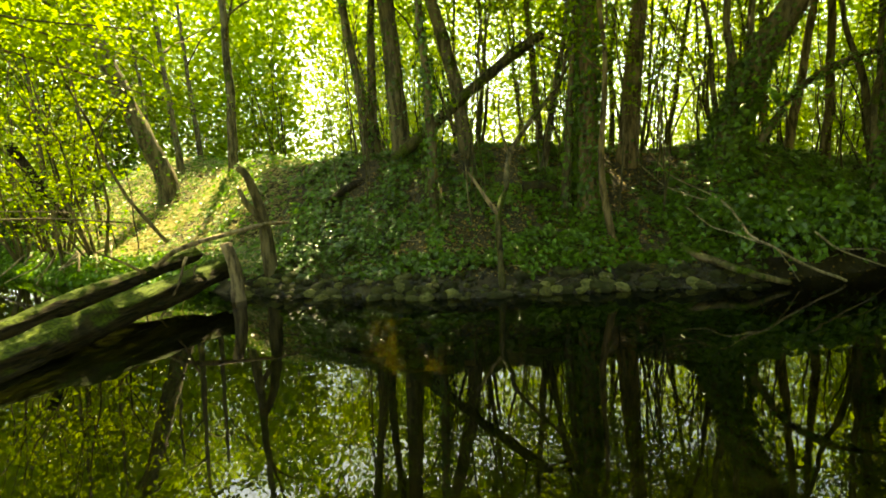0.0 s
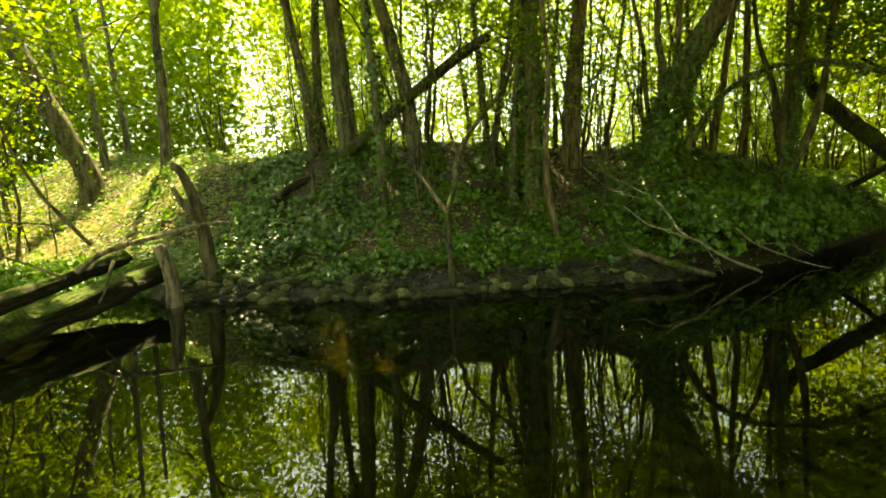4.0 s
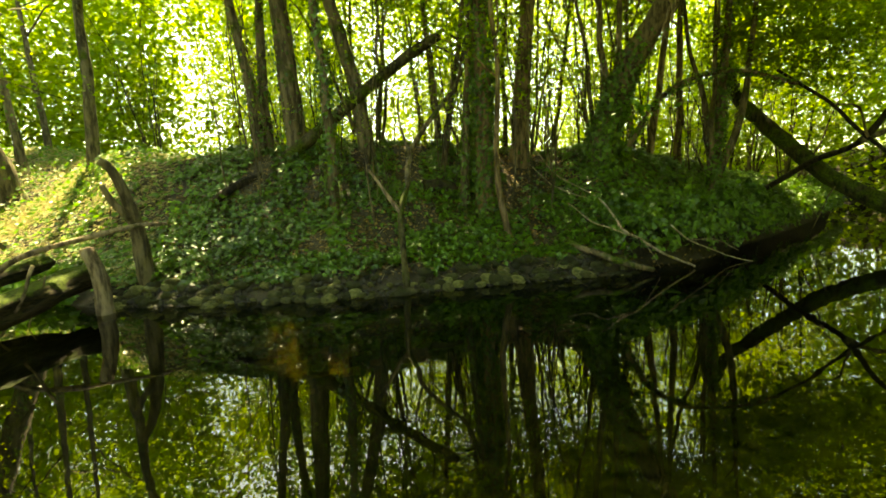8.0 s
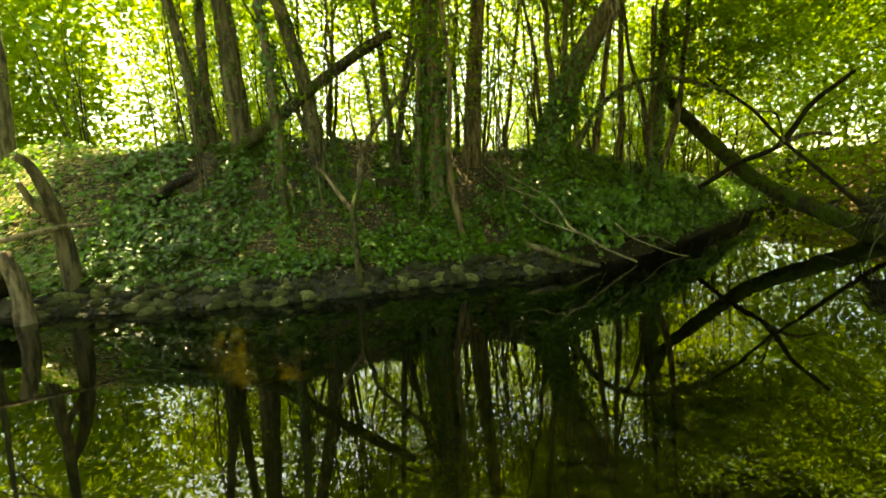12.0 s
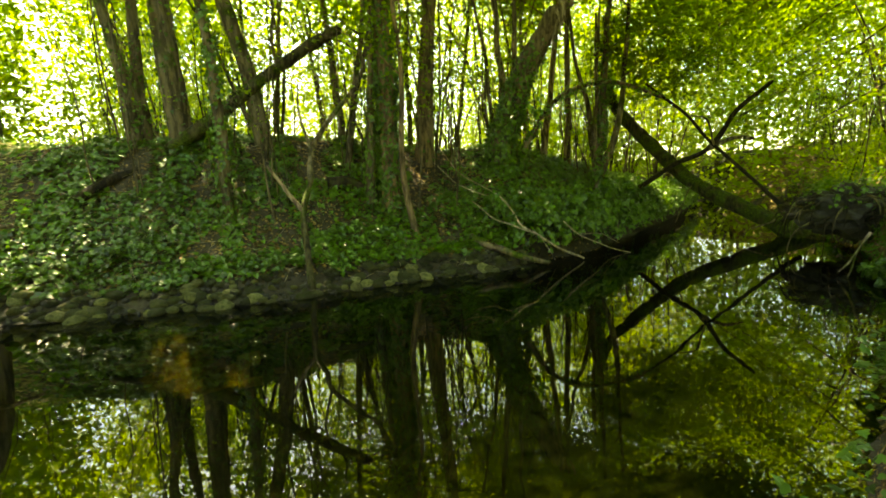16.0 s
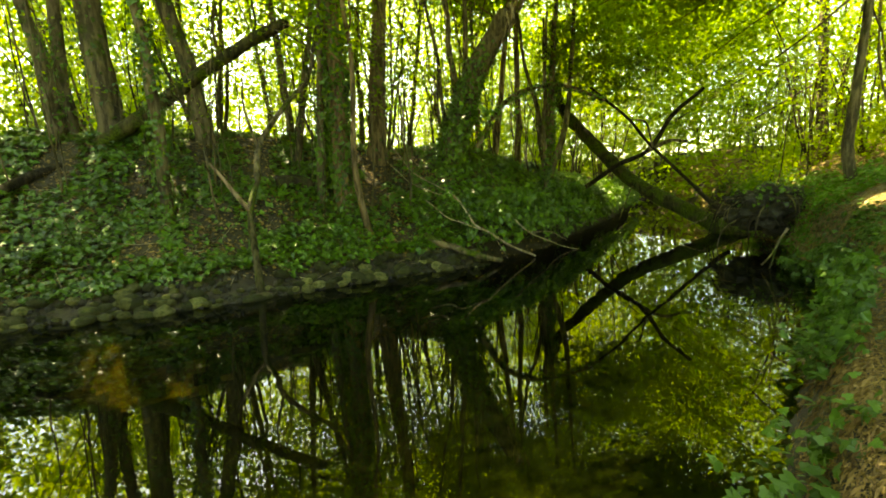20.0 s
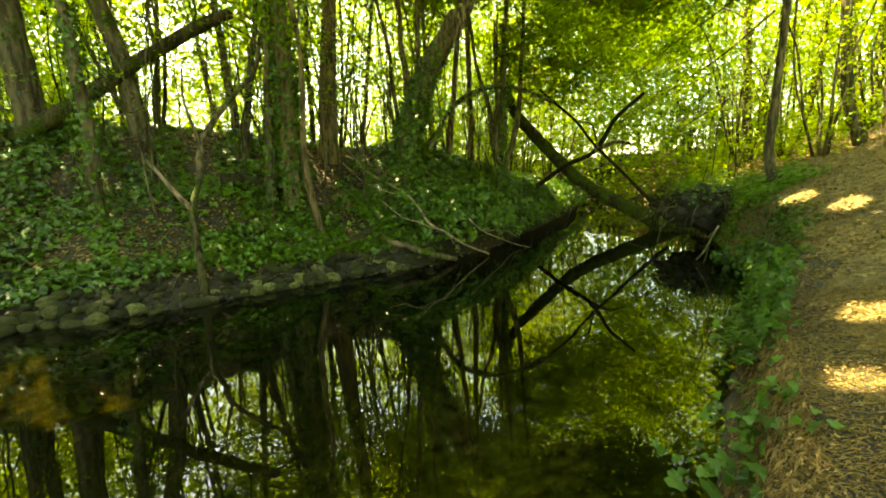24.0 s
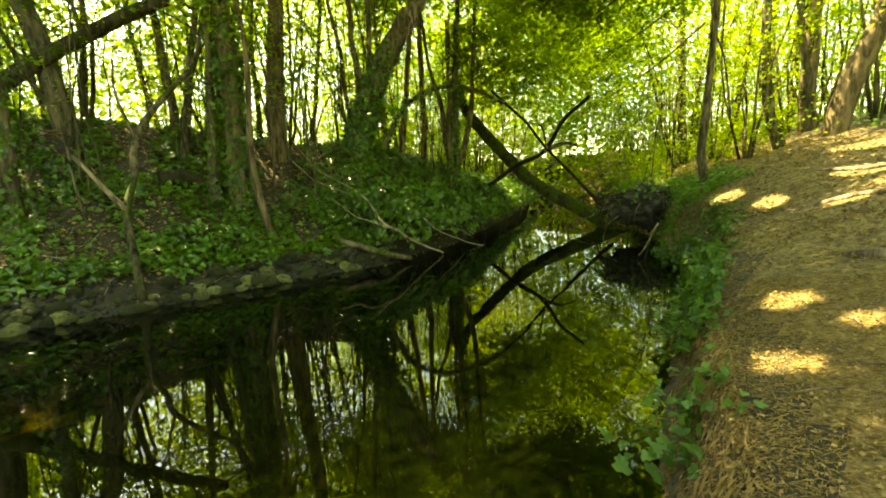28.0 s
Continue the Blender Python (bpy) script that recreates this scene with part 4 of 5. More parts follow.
overhang("dense leafy bough hanging over the stream bend", [[(9.5, 2.0, 6.0), (9.3, 4.0, 5.2), (9.0, 6.0, 4.5)], [(10.5, 2.5, 5.6), (10.8, 4.5, 4.8), (11.0, 6.3, 4.0)], [(8.5, 3.0, 6.0), (7.8, 4.6, 5.3), (7.2, 6.0, 4.8)], [(12, 3.5, 5.0), (12.4, 5.0, 4.2), (12.6, 7.0, 3.4)], [(9.5, 1.5, 6.8), (8.2, 3.6, 6.2), (6.8, 5.4, 5.6)], [(11, 2, 6.5), (9.6, 4.4, 5.8), (8.2, 6.6, 5.0)], [(6.5, 2.2, 7.4), (5.6, 4.2, 6.9), (4.6, 6.0, 6.4)]], 44, 0.1, 42, mass=((8.4, 4.8, 6.2), (3.0, 2.2, 1.2), 420))
overhang("leafy boughs reaching across the stream below the bend", [[(14.5, 5.5, 4.5), (13.5, 7.2, 3.6), (12.6, 8.6, 2.6)], [(15.5, 6.8, 4.8), (14.8, 8.4, 3.6), (14.0, 9.6, 2.2)], [(13.5, 4.6, 3.6), (13.0, 5.8, 2.8), (12.6, 6.8, 2.0)], [(16, 6, 5.5), (15.5, 7.5, 5), (15, 9, 4.2)]], 46, 0.11, 43)
overhang("soft green leafy boughs filling the bend of the stream", [[(12.6, 9.4, 6.4), (11.6, 9.0, 5.4), (10.6, 8.6, 4.6)], [(13, 8.4, 6.0), (12.4, 8.0, 5.0), (11.8, 7.6, 4.0)], [(11, 10, 6.6), (10.2, 9.4, 5.6), (9.6, 9.0, 5.0)]], 46, 0.1, 46, mass=((11.3, 8.8, 5.0), (2.4, 1.6, 1.5), 200))
for i, (mid, reach, n) in enumerate([((-2.8, 9.6, 8.3), (2.2, 2.2, 1.3), 190), ((2.0, 10.0, 8.9), (2.4, 2.2, 1.3), 190), ((5.6, 8.6, 8.4), (2.2, 2.0, 1.3), 150)]):
    x, y, z = mid
    overhang("high leafy boughs above the mound trees", [[(x, y + 1.4, z - 1.2), (x - 0.4, y + 0.4, z), (x - 1.2, y - 1.0, z + 0.4)], [(x, y + 1.4, z - 1.2), (x + 0.6, y, z + 0.2), (x + 1.4, y - 0.8, z + 0.3)]], 46, 0.12, 48 + i, mass=(mid, reach, n))
# Leaf masses added above the view to keep the sun off the mound.
for i in range(14):
    x, y, z = -4.6 + 2.5 * (i % 7), 12.4 + 2.7 * (i // 7), 10.3 + 0.5 * math.sin(i * 2.3)
    overhang("added leafy boughs out of view that shade the mound", [[(x, y + 1.0, z - 1.0), (x - 0.5, y + 0.2, z), (x - 1.3, y - 0.9, z + 0.3)], [(x, y + 1.0, z - 1.0), (x + 0.6, y, z + 0.1), (x + 1.4, y - 0.7, z + 0.3)]], 32, 0.19, 200 + i, mass=((x, y, z), (1.9, 1.8, 0.8), 58 if i % 7 < 2 else 30), spread=0.45)
overhang("high leafy boughs closing over the stream", [[(9.2, 8.8, 7.5), (8.6, 7.0, 8.4), (8.0, 5.0, 8.8)], [(9.4, 8.6, 7.6), (10.4, 7.0, 8.6), (11.2, 5.4, 9.0)], [(9.0, 9.4, 7.5), (9.6, 10.6, 9.0), (10.2, 11.4, 9.8)]], 46, 0.12, 47, mass=((9.4, 8.0, 8.8), (3.4, 3.0, 1.6), 330))
for i, (mid, reach, n) in enumerate([((13.5, 12.0, 8.4), (3.2, 3.0, 2.0), 250), ((17.0, 9.0, 7.6), (3.0, 2.6, 2.2), 220), ((9.5, 12.6, 8.8), (2.6, 2.4, 1.6), 150)]):
    x, y, z = mid
    overhang("dense shady boughs high over the bend", [[(x, y + 1.6, z - 1.6), (x - 0.5, y + 0.4, z), (x - 1.6, y - 1.2, z + 0.2)], [(x, y + 1.6, z - 1.6), (x + 0.7, y, z + 0.2), (x + 1.7, y - 1.0, z)]], 46, 0.14, 230 + i, mass=(mid, reach, n), spread=0.34)
# Crown added overhead, out of view, so the path lies shaded between sun spots.
overhang("added leafy crown out of view that shades the path", [[(7.0, -1.5, 6.5), (7.3, 1.2, 7.0), (7.6, 3.8, 6.8)], [(5.0, -1.5, 6.8), (5.0, 1.5, 7.6), (4.8, 4.2, 7.6)], [(3.0, -2.0, 7.0), (2.4, 0.8, 7.8), (2.0, 3.0, 8.0)], [(4, 1.0, 7.4), (3.2, 3.4, 7.6), (2.6, 5.6, 7.4)], [(5.5, 1.6, 7.2), (5.2, 4.0, 7.6), (4.6, 6.2, 7.4)], [(8, 1.6, 7.2), (7.6, 4.2, 7.5), (7.0, 6.4, 7.4)], [(3, 1.5, 7.9), (1.4, 3.6, 8.0), (0.4, 5.2, 7.8)]], 110, 0.13, 44, mass=((3.4, 3.8, 7.9), (3.4, 2.2, 0.9), 260))
for i, (x, y, lx, ly) in enumerate([(5.2, -5.6, 0.3, 0.4), (9.8, -6.2, 0.2, 0.5), (1.5, -8.5, 0.2, 0.3), (-5.5, -6.5, -0.3, 0.3), (-9, -3.5, 0, 0.4)]):
    up = [(0, 1, -1), (0, 1, -1), (1, 0, -1), (-1, 1, -1), (1, 6, -3)][i]
    z = place_on(x, y)
    tall("broad tree standing behind the path", [(x, y, z), (x + lx, y + ly, z + 3), (x + lx * 2, y + ly * 2, z + 5)], 0.24, BARK_BROWN, 10.5, 0, 6, (3.4, 3.4, 2.0), 60, 70 + i, 50, 0.12, over=up)
overhang("pale green leafy shoot growing from an old ivy-clad trunk", [[(5.9, 8.4, 3.2), (5.7, 8.05, 3.15), (5.5, 7.85, 2.95)], [(5.9, 8.4, 3.3), (5.95, 8.0, 3.35), (6.0, 7.8, 3.2)]], 12, 0.14, 45, LEAF_HERB)


# ---- thin bare stems among the trees ----
def bare_stem(label, x, y, height, lean, seed):
    """A thin crooked sapling or vine, bare but for a few sprigs."""
    g = np.random.default_rng(seed)
    base = np.array((x, y, place_on(x, y, 0.04)))
    root = thing("bare_stem", base, label, "sapling", "thin bare stems in the wood")
    a = g.uniform(0, 6.28)
    way = np.array((math.cos(a), 0.5 * math.sin(a), 0)) * lean
    line = [tuple(base), tuple(base + way * 0.1 + g.normal(size=3) * [0.08, 0.08, 0] + [0, 0, height * 0.4]), tuple(base + way * 0.45 + g.normal(size=3) * [0.12, 0.1, 0] + [0, 0, height * 0.8]), tuple(base + way + [0, 0, height * g.uniform(0.85, 1.05)])]
    r = g.uniform(0.010, 0.026)
    mat = BARK_DARK if g.random() < 0.7 else BARK_GREEN
    part("stem", limb_mesh(line, r, 0.005, mat, 6, 0.2, 0.15, 0, 0.06, base), root)
    tips = []
    for u in g.uniform(0.3, 0.9, 4):
        s = sprout(line, u)
        e = s + unit(g.normal(size=(1, 3)))[0] * g.uniform(0.3, 0.9) + [0, 0, 0.25]
        part("twig", limb_mesh([tuple(s), tuple((s + e) / 2 + g.normal(size=3) * 0.06), tuple(e)], r * 0.5, 0.003, mat, 5, 0.2, 0.1, 0, 0.03, base), root)
        tips.append(e)
    at, nrm = sprays(g, np.array(tips), 7, 0.16, 0.3)
    part("leaves", leaf_mesh("leaves", at - base, nrm, g.uniform(0.04, 0.08, len(at)), LEAF_YOUNG, seed=seed), root)


g = np.random.default_rng(15)
for i in range(104):
    if i < 44 or i >= 62:
        x = g.uniform(-2.5, 9.5)
        y = float(shore(FAR, x)) + g.uniform(1.6, 5.2)
    elif i < 54:
        x = g.uniform(10.8, 15.5)
        y = float(shore(NEAR, x)) - g.uniform(0.5, 2.2)
    else:
        x = g.uniform(-12, -8)
        y = float(shore(FAR, x)) + g.uniform(0.4, 2.5)
    bare_stem("thin crooked bare stem with a few leafy sprigs", x, y, g.uniform(1.8, 5.5) + (1.5 if i >= 62 else 0), g.uniform(0.2, 2.0), 500 + i)


# ---- ground plants ----
def normals_at(x, y):
    e = 0.15
    return unit(np.stack([ground_z(x - e, y) - ground_z(x + e, y), ground_z(x, y - e) - ground_z(x, y + e), np.full(len(x), 2 * e)], 1))


def ground_leaves(name, x, y, lift, size, mat, shape, seed, loose=0.45, droop=0.0, up=0.4):
    g = np.random.default_rng(seed)
    nrm = normals_at(x, y) + g.normal(size=(len(x), 3)) * loose + [0, 0, up]
    at = np.stack([x, y, ground_z(x, y) + lift], 1)
    return leaf_mesh(name, at, nrm, size, mat, shape, droop, seed)


def ivy_carpet():
    """Ivy over the mound, thick in clumps, with bare places where dead leaves lie."""
    g = np.random.default_rng(21)
    n = 96000
    x = g.uniform(-7, 16, n)
    y = shore(FAR, x) + g.uniform(0.0, 6.0, n)
    df = bank_far(x, y)
    steep = sstep((x - 4.2) / 1.6)
    clump = rough(x, y, 0.5, 8)
    bare = 0.55 * rough(x, y, 1.1, 6) + 0.45 * clump
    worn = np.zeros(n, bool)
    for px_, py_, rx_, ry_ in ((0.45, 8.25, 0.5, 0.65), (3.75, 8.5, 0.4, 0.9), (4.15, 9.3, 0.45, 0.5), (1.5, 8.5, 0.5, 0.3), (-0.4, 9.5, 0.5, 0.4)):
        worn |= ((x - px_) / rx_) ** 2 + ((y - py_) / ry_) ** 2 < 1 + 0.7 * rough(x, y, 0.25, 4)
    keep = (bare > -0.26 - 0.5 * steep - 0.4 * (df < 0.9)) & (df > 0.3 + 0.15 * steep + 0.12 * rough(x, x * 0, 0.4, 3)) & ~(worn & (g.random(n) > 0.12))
    x, y, clump = x[keep], y[keep], clump[keep]
    lift = (0.02 + 0.17 * np.clip(clump + 0.4, 0, 1.2)) * g.random(len(x)) ** 0.6 + g.exponential(0.025, len(x))
    return ground_leaves("ivy_carpet", x, y, lift, g.uniform(0.05, 0.115, len(x)), LEAF_IVY, LOBED, 22, 0.32, 0.25)


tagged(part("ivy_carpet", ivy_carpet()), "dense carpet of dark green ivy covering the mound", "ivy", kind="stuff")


def ivy_curtain():
    """Ivy hanging over the edge of the steep bank."""
    g = np.random.default_rng(23)
    n = 21000
    x = g.uniform(4.6, 19.5, n)
    u = g.random(n)
    y = shore(FAR, x) - 0.12 + 0.95 * u + g.normal(size=n) * 0.04
    hang = 0.54 + 0.17 * rough(x, x * 0, 0.6, 5) + 0.15 * rough(x, x * 0, 0.2, 6)
    z = hang + 0.8 * u ** 0.7 - np.where(u < 0.12, g.exponential(0.07, n), 0) + g.exponential(0.05, n) + 0.1 * rough(x, u, 0.35, 11)
    keep = (z > 0.22) & (z > ground_z(x, y) - 0.05) & (rough(x, u, 0.3, 12) > -0.6)
    at = np.stack([x, y, z], 1)[keep]
    return leaf_mesh("ivy_curtain", at, np.array([[0.2, -0.7, 0.9]]) + g.normal(size=at.shape) * 0.35, g.uniform(0.06, 0.12, len(at)), LEAF_IVY_FRESH, LOBED, 0.8, 24)


tagged(part("ivy_curtain", ivy_curtain()), "ivy hanging over the dark undercut bank", "ivy", kind="stuff")


def near_ivy():
    """Loose ivy along the edge of the near bank and on the shoulder above it further along."""
    g = np.random.default_rng(25)
    n = 3000
    x = 1.75 + 7.6 * g.random(n) ** 0.75
    far = sstep((x - 5.0) / 3)
    dn = g.normal(0.0, 0.1, n) + 0.3 * sstep((x - 4.5) / 1.5) + (0.12 * far + 0.45 * sstep((x - 6.4) / 1.2)) * g.random(n)
    keep = (rough(x, dn, 0.5, 3) > -0.15 - 0.4 * far) & (dn > -0.25) & (dn < 1.2)
    x, dn = x[keep], dn[keep]
    y = shore(NEAR, x) - dn / 0.92
    lift = np.where(dn < 0.1, 0.12 + 0.3 * g.random(len(x)), 0.02 + 0.08 * g.random(len(x)))
    return ground_leaves("near_ivy", x, y, lift, g.uniform(0.035, 0.075, len(x)), LEAF_SPROUT, IVY, 26, 0.45, 0.3)


def near_curtain():
    """Ivy falling over the hollowed edge of the near bank."""
    g = np.random.default_rng(85)
    n = 7600
    x = 3.4 + 4.9 * g.random(n) ** 0.75
    u = g.random(n)
    start = shore(NEAR, x)
    reach = 0.1 + 0.14 * sstep((x - 3.5) / 2)
    ztop = ground_z(x, start - reach - 0.15)
    hang = 0.3 + 0.16 * rough(x, x * 0, 0.5, 5) + 0.1 * rough(x, x * 0, 0.17, 6)
    y = start - 0.08 - reach * u + g.normal(size=n) * 0.035
    z = hang + (ztop - hang) * u ** 0.6 + g.exponential(0.03, n) - np.where(u < 0.1, g.exponential(0.1, n), 0)
    keep = (z > 0.04) & (z > ground_z(x, y) - 0.05) & (rough(x, z, 0.3, 7) > -0.45) & (rough(x, z, 0.9, 9) > -0.35 - 0.4 * sstep((x - 5) / 2))
    at = np.stack([x, y, z], 1)[keep]
    return leaf_mesh("near_curtain", at, np.array([[-0.5, 0.6, 0.7]]) + g.normal(size=at.shape) * 0.4, g.uniform(0.05, 0.095, len(at)), LEAF_SPROUT, LOBED, 0.7, 86)


tagged(part("ivy_curtain", near_curtain()), "dark ivy falling over the hollow near bank", "ivy", kind="stuff")
tagged(part("bank_ivy", near_ivy()), "fresh green ivy trailing over the near bank edge", "ivy", kind="stuff")


def edge_straw():
    """Dead grass and leaves hanging over the worn edge of the near bank."""
    g = np.random.default_rng(93)
    n = 5200
    x = 0.9 + 4.2 * g.random(n)
    dn = -0.07 + 0.3 * g.random(n)
    y = shore(NEAR, x) - dn / 0.92
    return ground_leaves("edge_straw", x, y, 0.005 + 0.05 * g.random(n), g.uniform(0.03, 0.1, n), LEAF_FALLEN, STRAW, 94, 0.6, 0.9)


tagged(part("edge_straw", edge_straw()), "dead grass and leaves hanging over the near bank edge", "grass", kind="stuff")


def litter():
    g = np.random.default_rng(27)
    n = 150000
    x = 0.3 + np.where(g.random(n) < 0.45, 4.0 * g.random(n), 15 * g.random(n) ** 1.5)
    x = np.where(g.random(n) < 0.16, g.uniform(-6, 1.5, n), x)
    y = shore(NEAR, x) + 0.02 - np.where((x < 4.3) & (x > 1.0), 2.6 + 2.5 * (g.random(n) < 0.15), 5.5) * g.random(n) ** 1.3
    return ground_leaves("litter", x, y, 0.002 + 0.016 * g.random(n), g.uniform(0.015, 0.05, n) * np.where(x < 4.3, 0.85, 1.2), LEAF_LITTER, STRAW, 28, 0.45, 0, 0.5)


def fallen_leaves():
    """Curled dead leaves, thick in clumps along the edge of the path and thin on its trodden middle."""
    g = np.random.default_rng(37)
    n = 52000
    x = 0.3 + 15 * g.random(n) ** 1.7
    x = np.where(g.random(n) < 0.08, g.uniform(-6, 1.5, n), x)
    y = shore(NEAR, x) + 0.06 - 5.5 * g.random(n) ** 1.7
    keep = rough(x, y, 0.6, 14) + 0.7 * rough(x, y, 0.17, 15) > -0.1 + 0.75 * sstep((bank_near(x, y) - 0.9) / 0.8)
    x, y = x[keep], y[keep]
    return ground_leaves("fallen_leaves", x, y, 0.004 + 0.045 * g.random(len(x)), g.uniform(0.014, 0.05, len(x)) * (0.45 + 0.55 * sstep((x - 2.0) / 5)), LEAF_FALLEN, KITE, 38, 0.85, 0, 0.5)


def upper_litter():
    """Coarser dead leaves and moss further up the path."""
    g = np.random.default_rng(47)
    n = 9000
    x = g.uniform(4.5, 15, n)
    y = shore(NEAR, x) - 0.1 - 5.5 * g.random(n)
    return ground_leaves("upper_litter", x, y, 0.004 + 0.02 * g.random(n), g.uniform(0.02, 0.048, n), LEAF_LITTER, KITE, 48, 0.55, 0, 0.4)


tagged(part("upper_litter", upper_litter()), "brown leaf litter on the upper path", "leaves", kind="stuff")
tagged(part("fallen_leaves", fallen_leaves()), "scattered dead leaves lying on the path", "leaves", kind="stuff")


def twigs(name, n, seed, x, y, long, mat):
    g = np.random.default_rng(seed)
    way = g.normal(size=(n, 3)) * [1, 1, 0.12]
    way = unit(way)
    nrm = normals_at(x, y)
    way = unit(way - nrm * ((way * nrm).sum(1) - g.uniform(-0.02, 0.12, n))[:, None])
    at = np.stack([x, y, ground_z(x, y) + 0.02], 1)
    return stick_mesh(name, at, way, long, 0.003 + 0.008 * g.random(n) ** 2, mat, seed)


g = np.random.default_rng(51)
tx = g.uniform(-4.5, 8, 420)
tagged(part("bank_twigs", twigs("bank_twigs", 420, 52, tx, shore(FAR, tx) + 0.2 + 4.2 * g.random(420), g.uniform(0.2, 0.9, 420), BARK_PALE)), "dry twigs scattered over the mound", "twigs", kind="stuff")
tx = 0.6 + 12 * g.random(240) ** 1.5
tagged(part("path_twigs", twigs("path_twigs", 240, 53, tx, shore(NEAR, tx) - 0.15 - 4 * g.random(240), g.uniform(0.06, 0.28, 240), DEADWOOD)), "small dry twigs on the path", "twigs", kind="stuff")


tagged(part("leaf_litter", litter()), "dry brown leaf litter strewn over the path", "leaves", kind="stuff")


def bank_litter():
    g = np.random.default_rng(29)
    n = 26000
    x = g.uniform(-5, 9, n)
    y = shore(FAR, x) + g.uniform(0.3, 6, n)
    return ground_leaves("bank_litter", x, y, 0.005 + 0.035 * g.random(n), g.uniform(0.03, 0.075, n), LEAF_FALLEN, KITE, 30, 0.4)


tagged(part("bank_litter", bank_litter()), "brown dead leaves between the ivy on the mound", "leaves", kind="stuff")


def hillside_herbs():
    g = np.random.default_rng(31)
    n = 22000
    x = g.uniform(-22, -3, n)
    y = shore(FAR, x) + g.uniform(0.2, 12, n)
    return ground_leaves("hillside_herbs", x, y, 0.05 + 0.3 * g.random(n) ** 2, g.uniform(0.07, 0.15, n), LEAF_HERB, KITE, 32, 0.6)


tagged(part("hillside_herbs", hillside_herbs()), "low sunlit herbs on the upstream hillside", "plants", kind="stuff")


def bank_herbs():
    """Grass and herbs hanging over the low upstream bank."""
    g = np.random.default_rng(91)
    n = 9000
    x = g.uniform(-16, -4.6, n)
    df = -0.12 + 0.9 * g.random(n) ** 1.3
    y = shore(FAR, x) + df / 0.92
    keep = rough(x, y, 0.5, 13) > -0.45
    x, y = x[keep], y[keep]
    return ground_leaves("bank_herbs", x, y, 0.02 + 0.3 * g.random(len(x)) ** 1.6, g.uniform(0.07, 0.17, len(x)), LEAF_HERB, KITE, 92, 0.6, 0.5)


tagged(part("bank_herbs", bank_herbs()), "herbs and grass hanging over the low upstream bank", "plants", kind="stuff")


def path_herbs():
    """Low green plants along both sides of the path's upper end."""
    g = np.random.default_rng(35)
    n = 13000
    x = 9.2 + 15 * g.random(n) ** 1.2
    dn = np.where(g.random(n) < 0.6, 0.1 + 0.45 * sstep((12.5 - x) / 1.5) + 1.3 * g.random(n) ** 1.5, g.uniform(4.6, 9, n))
    y = shore(NEAR, x) - dn / 0.92
    return ground_leaves("path_herbs", x, y, 0.03 + 0.22 * g.random(n) ** 2, g.uniform(0.05, 0.11, n), LEAF_HERB, KITE, 36, 0.6)


tagged(part("path_herbs", path_herbs()), "low green herbs along the edges of the path", "plants", kind="stuff")


def undergrowth():
    """Leafy low growth under the trees at the top of the path and beyond the mound."""
    g = np.random.default_rng(39)
    n = 420
    side = g.random(n) < 0.5
    x = np.where(side, g.uniform(12.0, 24, n), g.uniform(-3, 14, n))
    y = np.where(side, 0.12 * x + g.uniform(0.2, 6, n), shore(FAR, x) + g.uniform(5.5, 13, n))
    ok = (bank_near(x, y) > 0.4) | (bank_far(x, y) > 0.4)
    x, y = x[ok], y[ok]
    c = np.stack([x, y, ground_z(x, y) + g.uniform(0.1, 0.8, len(x))], 1)
    at, nrm = sprays(g, c, 70, 0.4, 0.6)
    return leaf_mesh("undergrowth", at, nrm, g.uniform(0.05, 0.11, len(at)), LEAF_YOUNG, seed=40)


tagged(part("undergrowth", undergrowth()), "bright green low undergrowth beneath the trees", "plants", kind="stuff")


def dry_litter():
    """Pale dry litter and grass on the open hillside, thick along a band standing in for sunlight."""
    g = np.random.default_rng(43)
    n, m = 26000, 16000
    u = g.random(m)
    x = np.concatenate([g.uniform(-13, -3.6, n), -8.9 + 2.0 * u + g.normal(size=m) * 0.3])
    y = np.concatenate([np.zeros(n), 11.2 + 3.4 * u + g.normal(size=m) * 0.35])
    y[:n] = shore(FAR, x[:n]) + g.uniform(0.4, 8, n)
    lift = np.where(np.arange(n + m) < n, 0.03 + 0.2 * g.random(n + m) ** 2, 0.02 + 0.1 * g.random(n + m))
    return ground_leaves("dry_litter", x, y, lift, g.uniform(0.06, 0.16, n + m), LEAF_DRY, STRAW, 44, 0.6)


tagged(part("dry_litter", dry_litter()), "pale dry grass and litter on the hillside, thickened for its sun band", "grass", kind="stuff")


# ---- stones along the far waterline ----
def pebble_mesh(seed):
    bm = bmesh.new()
    bmesh.ops.create_icosphere(bm, subdivisions=2, radius=1.0)
    g = np.random.default_rng(seed)
    ax = np.array((1.0, g.uniform(0.65, 0.95), g.uniform(0.42, 0.68)))
    off = Vector(g.uniform(-9, 9, 3))
    for v in bm.verts:
        k = 1 + 0.16 * noise.noise(v.co * 1.3 + off) + 0.06 * noise.noise(v.co * 3 + off)
        v.co = Vector((v.co.x * ax[0] * k, v.co.y * ax[1] * k, v.co.z * ax[2] * k))
    for f in bm.faces:
        f.smooth = True
    me = bpy.data.meshes.new("stone")
    bm.to_mesh(me)
    bm.free()
    me.materials.append(STONE)
    return me


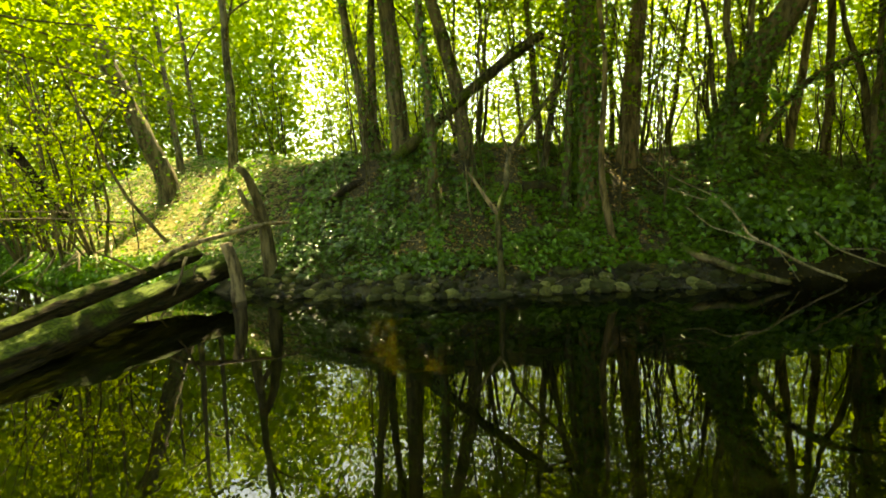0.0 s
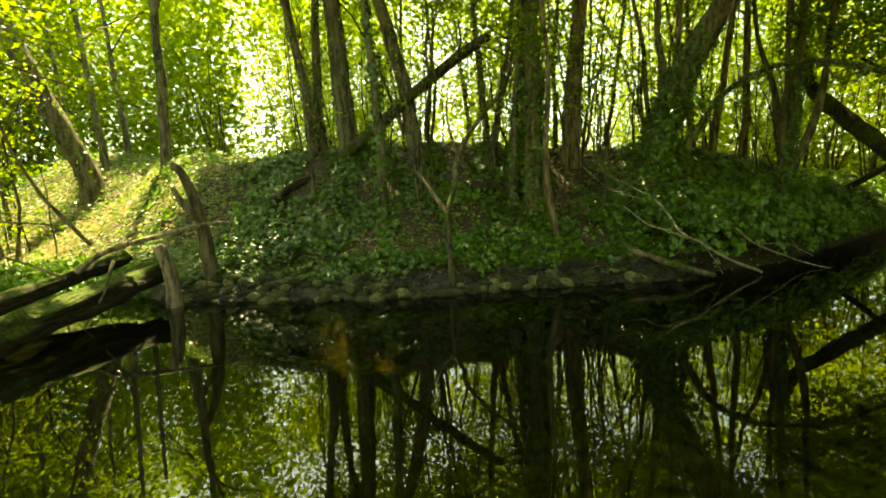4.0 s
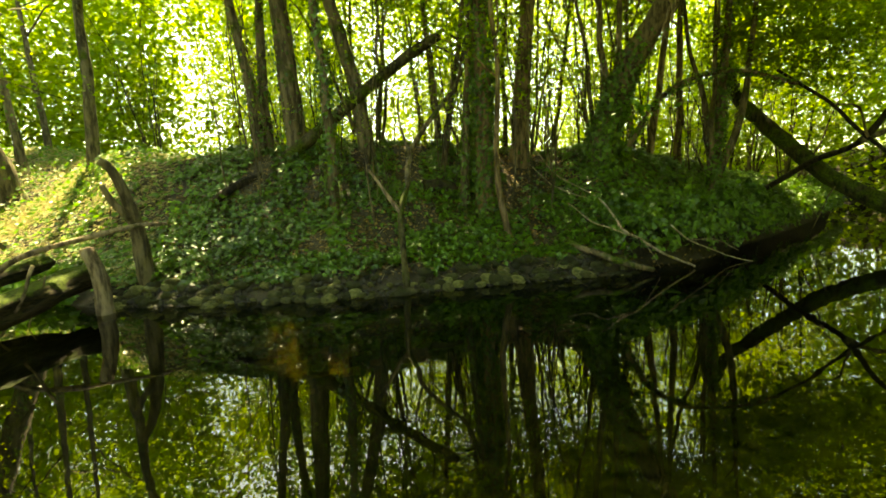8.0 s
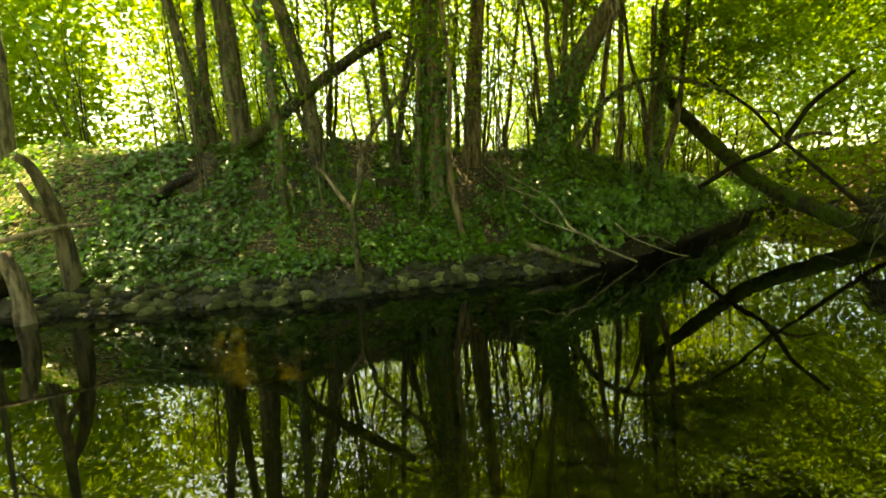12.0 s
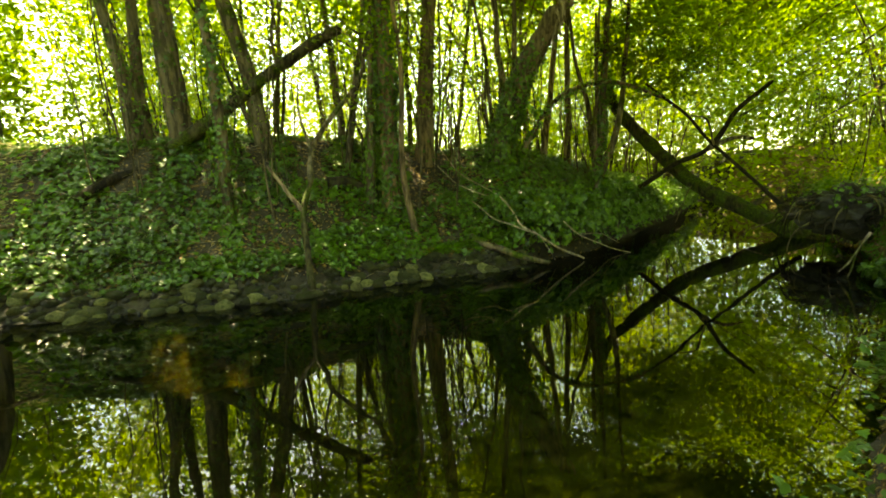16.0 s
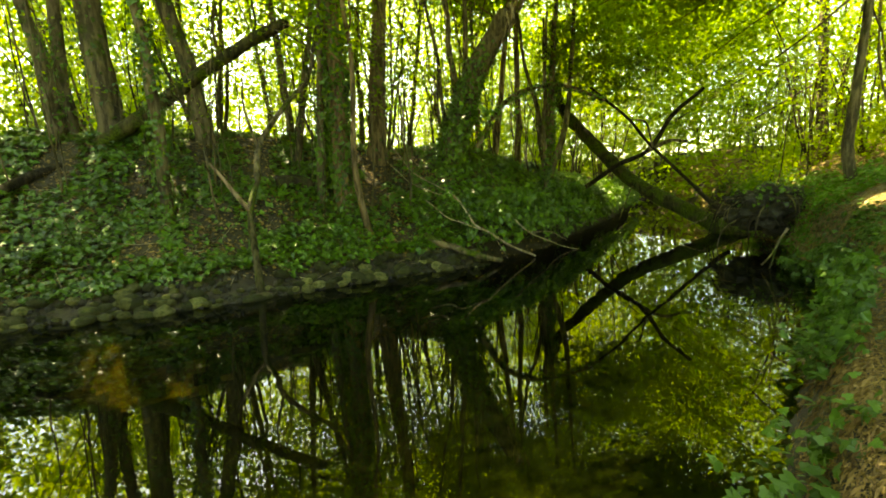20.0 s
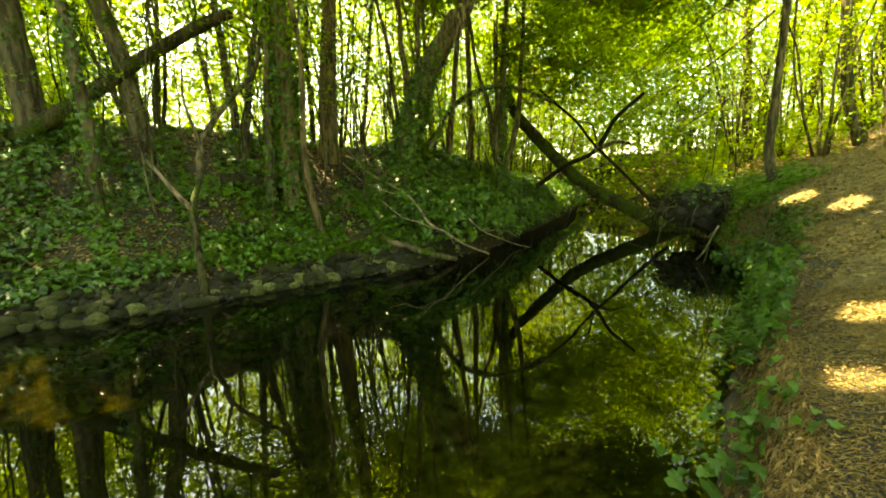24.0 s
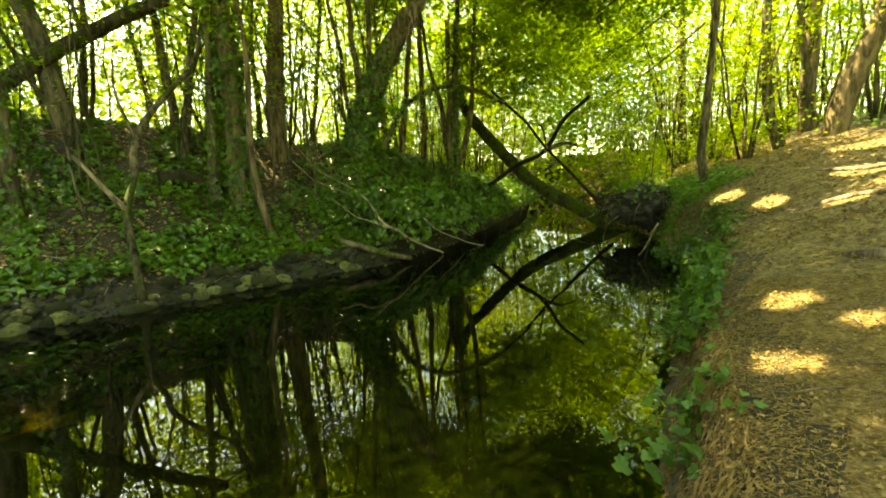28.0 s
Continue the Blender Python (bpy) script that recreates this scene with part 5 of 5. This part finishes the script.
PEBBLES = [pebble_mesh(s) for s in range(8)]
g = np.random.default_rng(33)
for i in range(290):
    x = g.uniform(-3.9, 5.0)
    df = g.uniform(-0.16, 0.34)
    y = float(shore(FAR, x)) + df / 0.92
    r = 0.05 + 0.1 * g.random() ** 1.8
    ob = part("stone", PEBBLES[i % 8], ground)
    ob.matrix_world = pose(x, y, float(ground_z(x, y)) + r * 0.42, g.uniform(-15, 15), g.uniform(-15, 15), g.uniform(0, 360)) @ Matrix.Diagonal((r, r, r, 1))
def shore_gravel():
    """Small dark stones and clods filling the foot of the mound."""
    g = np.random.default_rng(87)
    n = 1100
    bm = bmesh.new()
    bmesh.ops.create_icosphere(bm, subdivisions=1, radius=1.0)
    ball = np.array([v.co for v in bm.verts])
    tri = np.array([[v.index for v in f.verts] for f in bm.faces])
    bm.free()
    x = g.uniform(-4.2, 5.6, n)
    y = shore(FAR, x) + g.uniform(-0.14, 0.42, n)
    r = 0.018 + 0.045 * g.random(n) ** 2
    at = np.stack([x, y, ground_z(x, y) + r * 0.2], 1)
    v = at[:, None] + ball[None] * (r[:, None, None] * g.uniform(0.65, 1.2, (n, 1, 3))) * (1 + 0.12 * g.normal(size=(n, len(ball), 1)))
    f = tri[None] + np.arange(n)[:, None, None] * len(ball)
    return fast_mesh("shore_gravel", v.reshape(-1, 3), f.reshape(-1, 3), [SOIL_WET], None, True)


tagged(part("shore_gravel", shore_gravel()), "small dark wet stones and clods along the waterline", "gravel", kind="stuff")
rock = part("rock", PEBBLES[3])
tagged(rock, "rounded grey stone beside the path", "rock")
rock.matrix_world = pose(1.62, -0.08, place_on(1.62, -0.08, -0.01), 0, 0, 40) @ Matrix.Diagonal((0.12, 0.1, 0.09, 1))

for x, y, s, turn in ((2.62, 0.62, 0.06, 10), (2.5, 0.66, 0.045, 70), (3.4, -0.2, 0.06, 30)):
    stone = part("path_stone", PEBBLES[int(turn) % 8])
    tagged(stone, "weathered grey-brown stone bedded in the path", "stone", "stones in the path")
    stone.matrix_world = pose(x, y, place_on(x, y, -s * 0.15), 0, 0, turn) @ Matrix.Diagonal((s * 1.4, s, s * 0.7, 1))


# ---- small plants ----
def seedling(label, x, y, height, leaves, size, seed):
    g = np.random.default_rng(seed)
    base = np.array((x, y, place_on(x, y, 0.02)))
    root = thing("seedling", base, label, "plant", "young plants on the banks")
    top = base + [g.normal() * 0.12, -0.1, height]
    line = [tuple(base), tuple((base + top) / 2 + g.normal(size=3) * 0.04), tuple(top)]
    part("stem", limb_mesh(line, 0.012, 0.004, BARK_GREEN, 6, 0.1, 0.05, 0, 0, base), root)
    c = spline(line, 0.03)
    k = g.integers(len(c) // 3, len(c), leaves)
    at = c[k] + g.normal(size=(leaves, 3)) * [0.16, 0.12, 0.08]
    part("leaves", leaf_mesh("leaves", at - base, g.normal(size=at.shape) * 0.35 + [0, -0.3, 1], size * g.uniform(0.7, 1.2, leaves), LEAF_SPROUT, IVY, 0.2, seed), root)
    return root


for i, (x, y, h, n, s) in enumerate([(3.62, 8.24, 0.75, 26, 0.15), (3.95, 8.5, 0.9, 22, 0.14), (3.3, 7.95, 0.5, 16, 0.13), (-0.55, 7.5, 0.3, 9, 0.12), (-2.2, 7.75, 0.8, 20, 0.09), (5.0, 8.0, 0.6, 18, 0.12), (-1.4, 8.6, 0.6, 22, 0.1), (0.2, 8.2, 0.4, 16, 0.1)]):
    seedling("young plant with broad light green leaves on the bank", x, y, h, n, s, 80 + i)
for i, x in enumerate((1.95, 2.2, 2.45, 2.9, 3.4, 4.0, 4.6)):
    y = float(shore(NEAR, x)) - 0.05
    seedling("broad-leaved ivy sprout trailing on the near bank edge", x, y, 0.16, 20, 0.095, 90 + i)
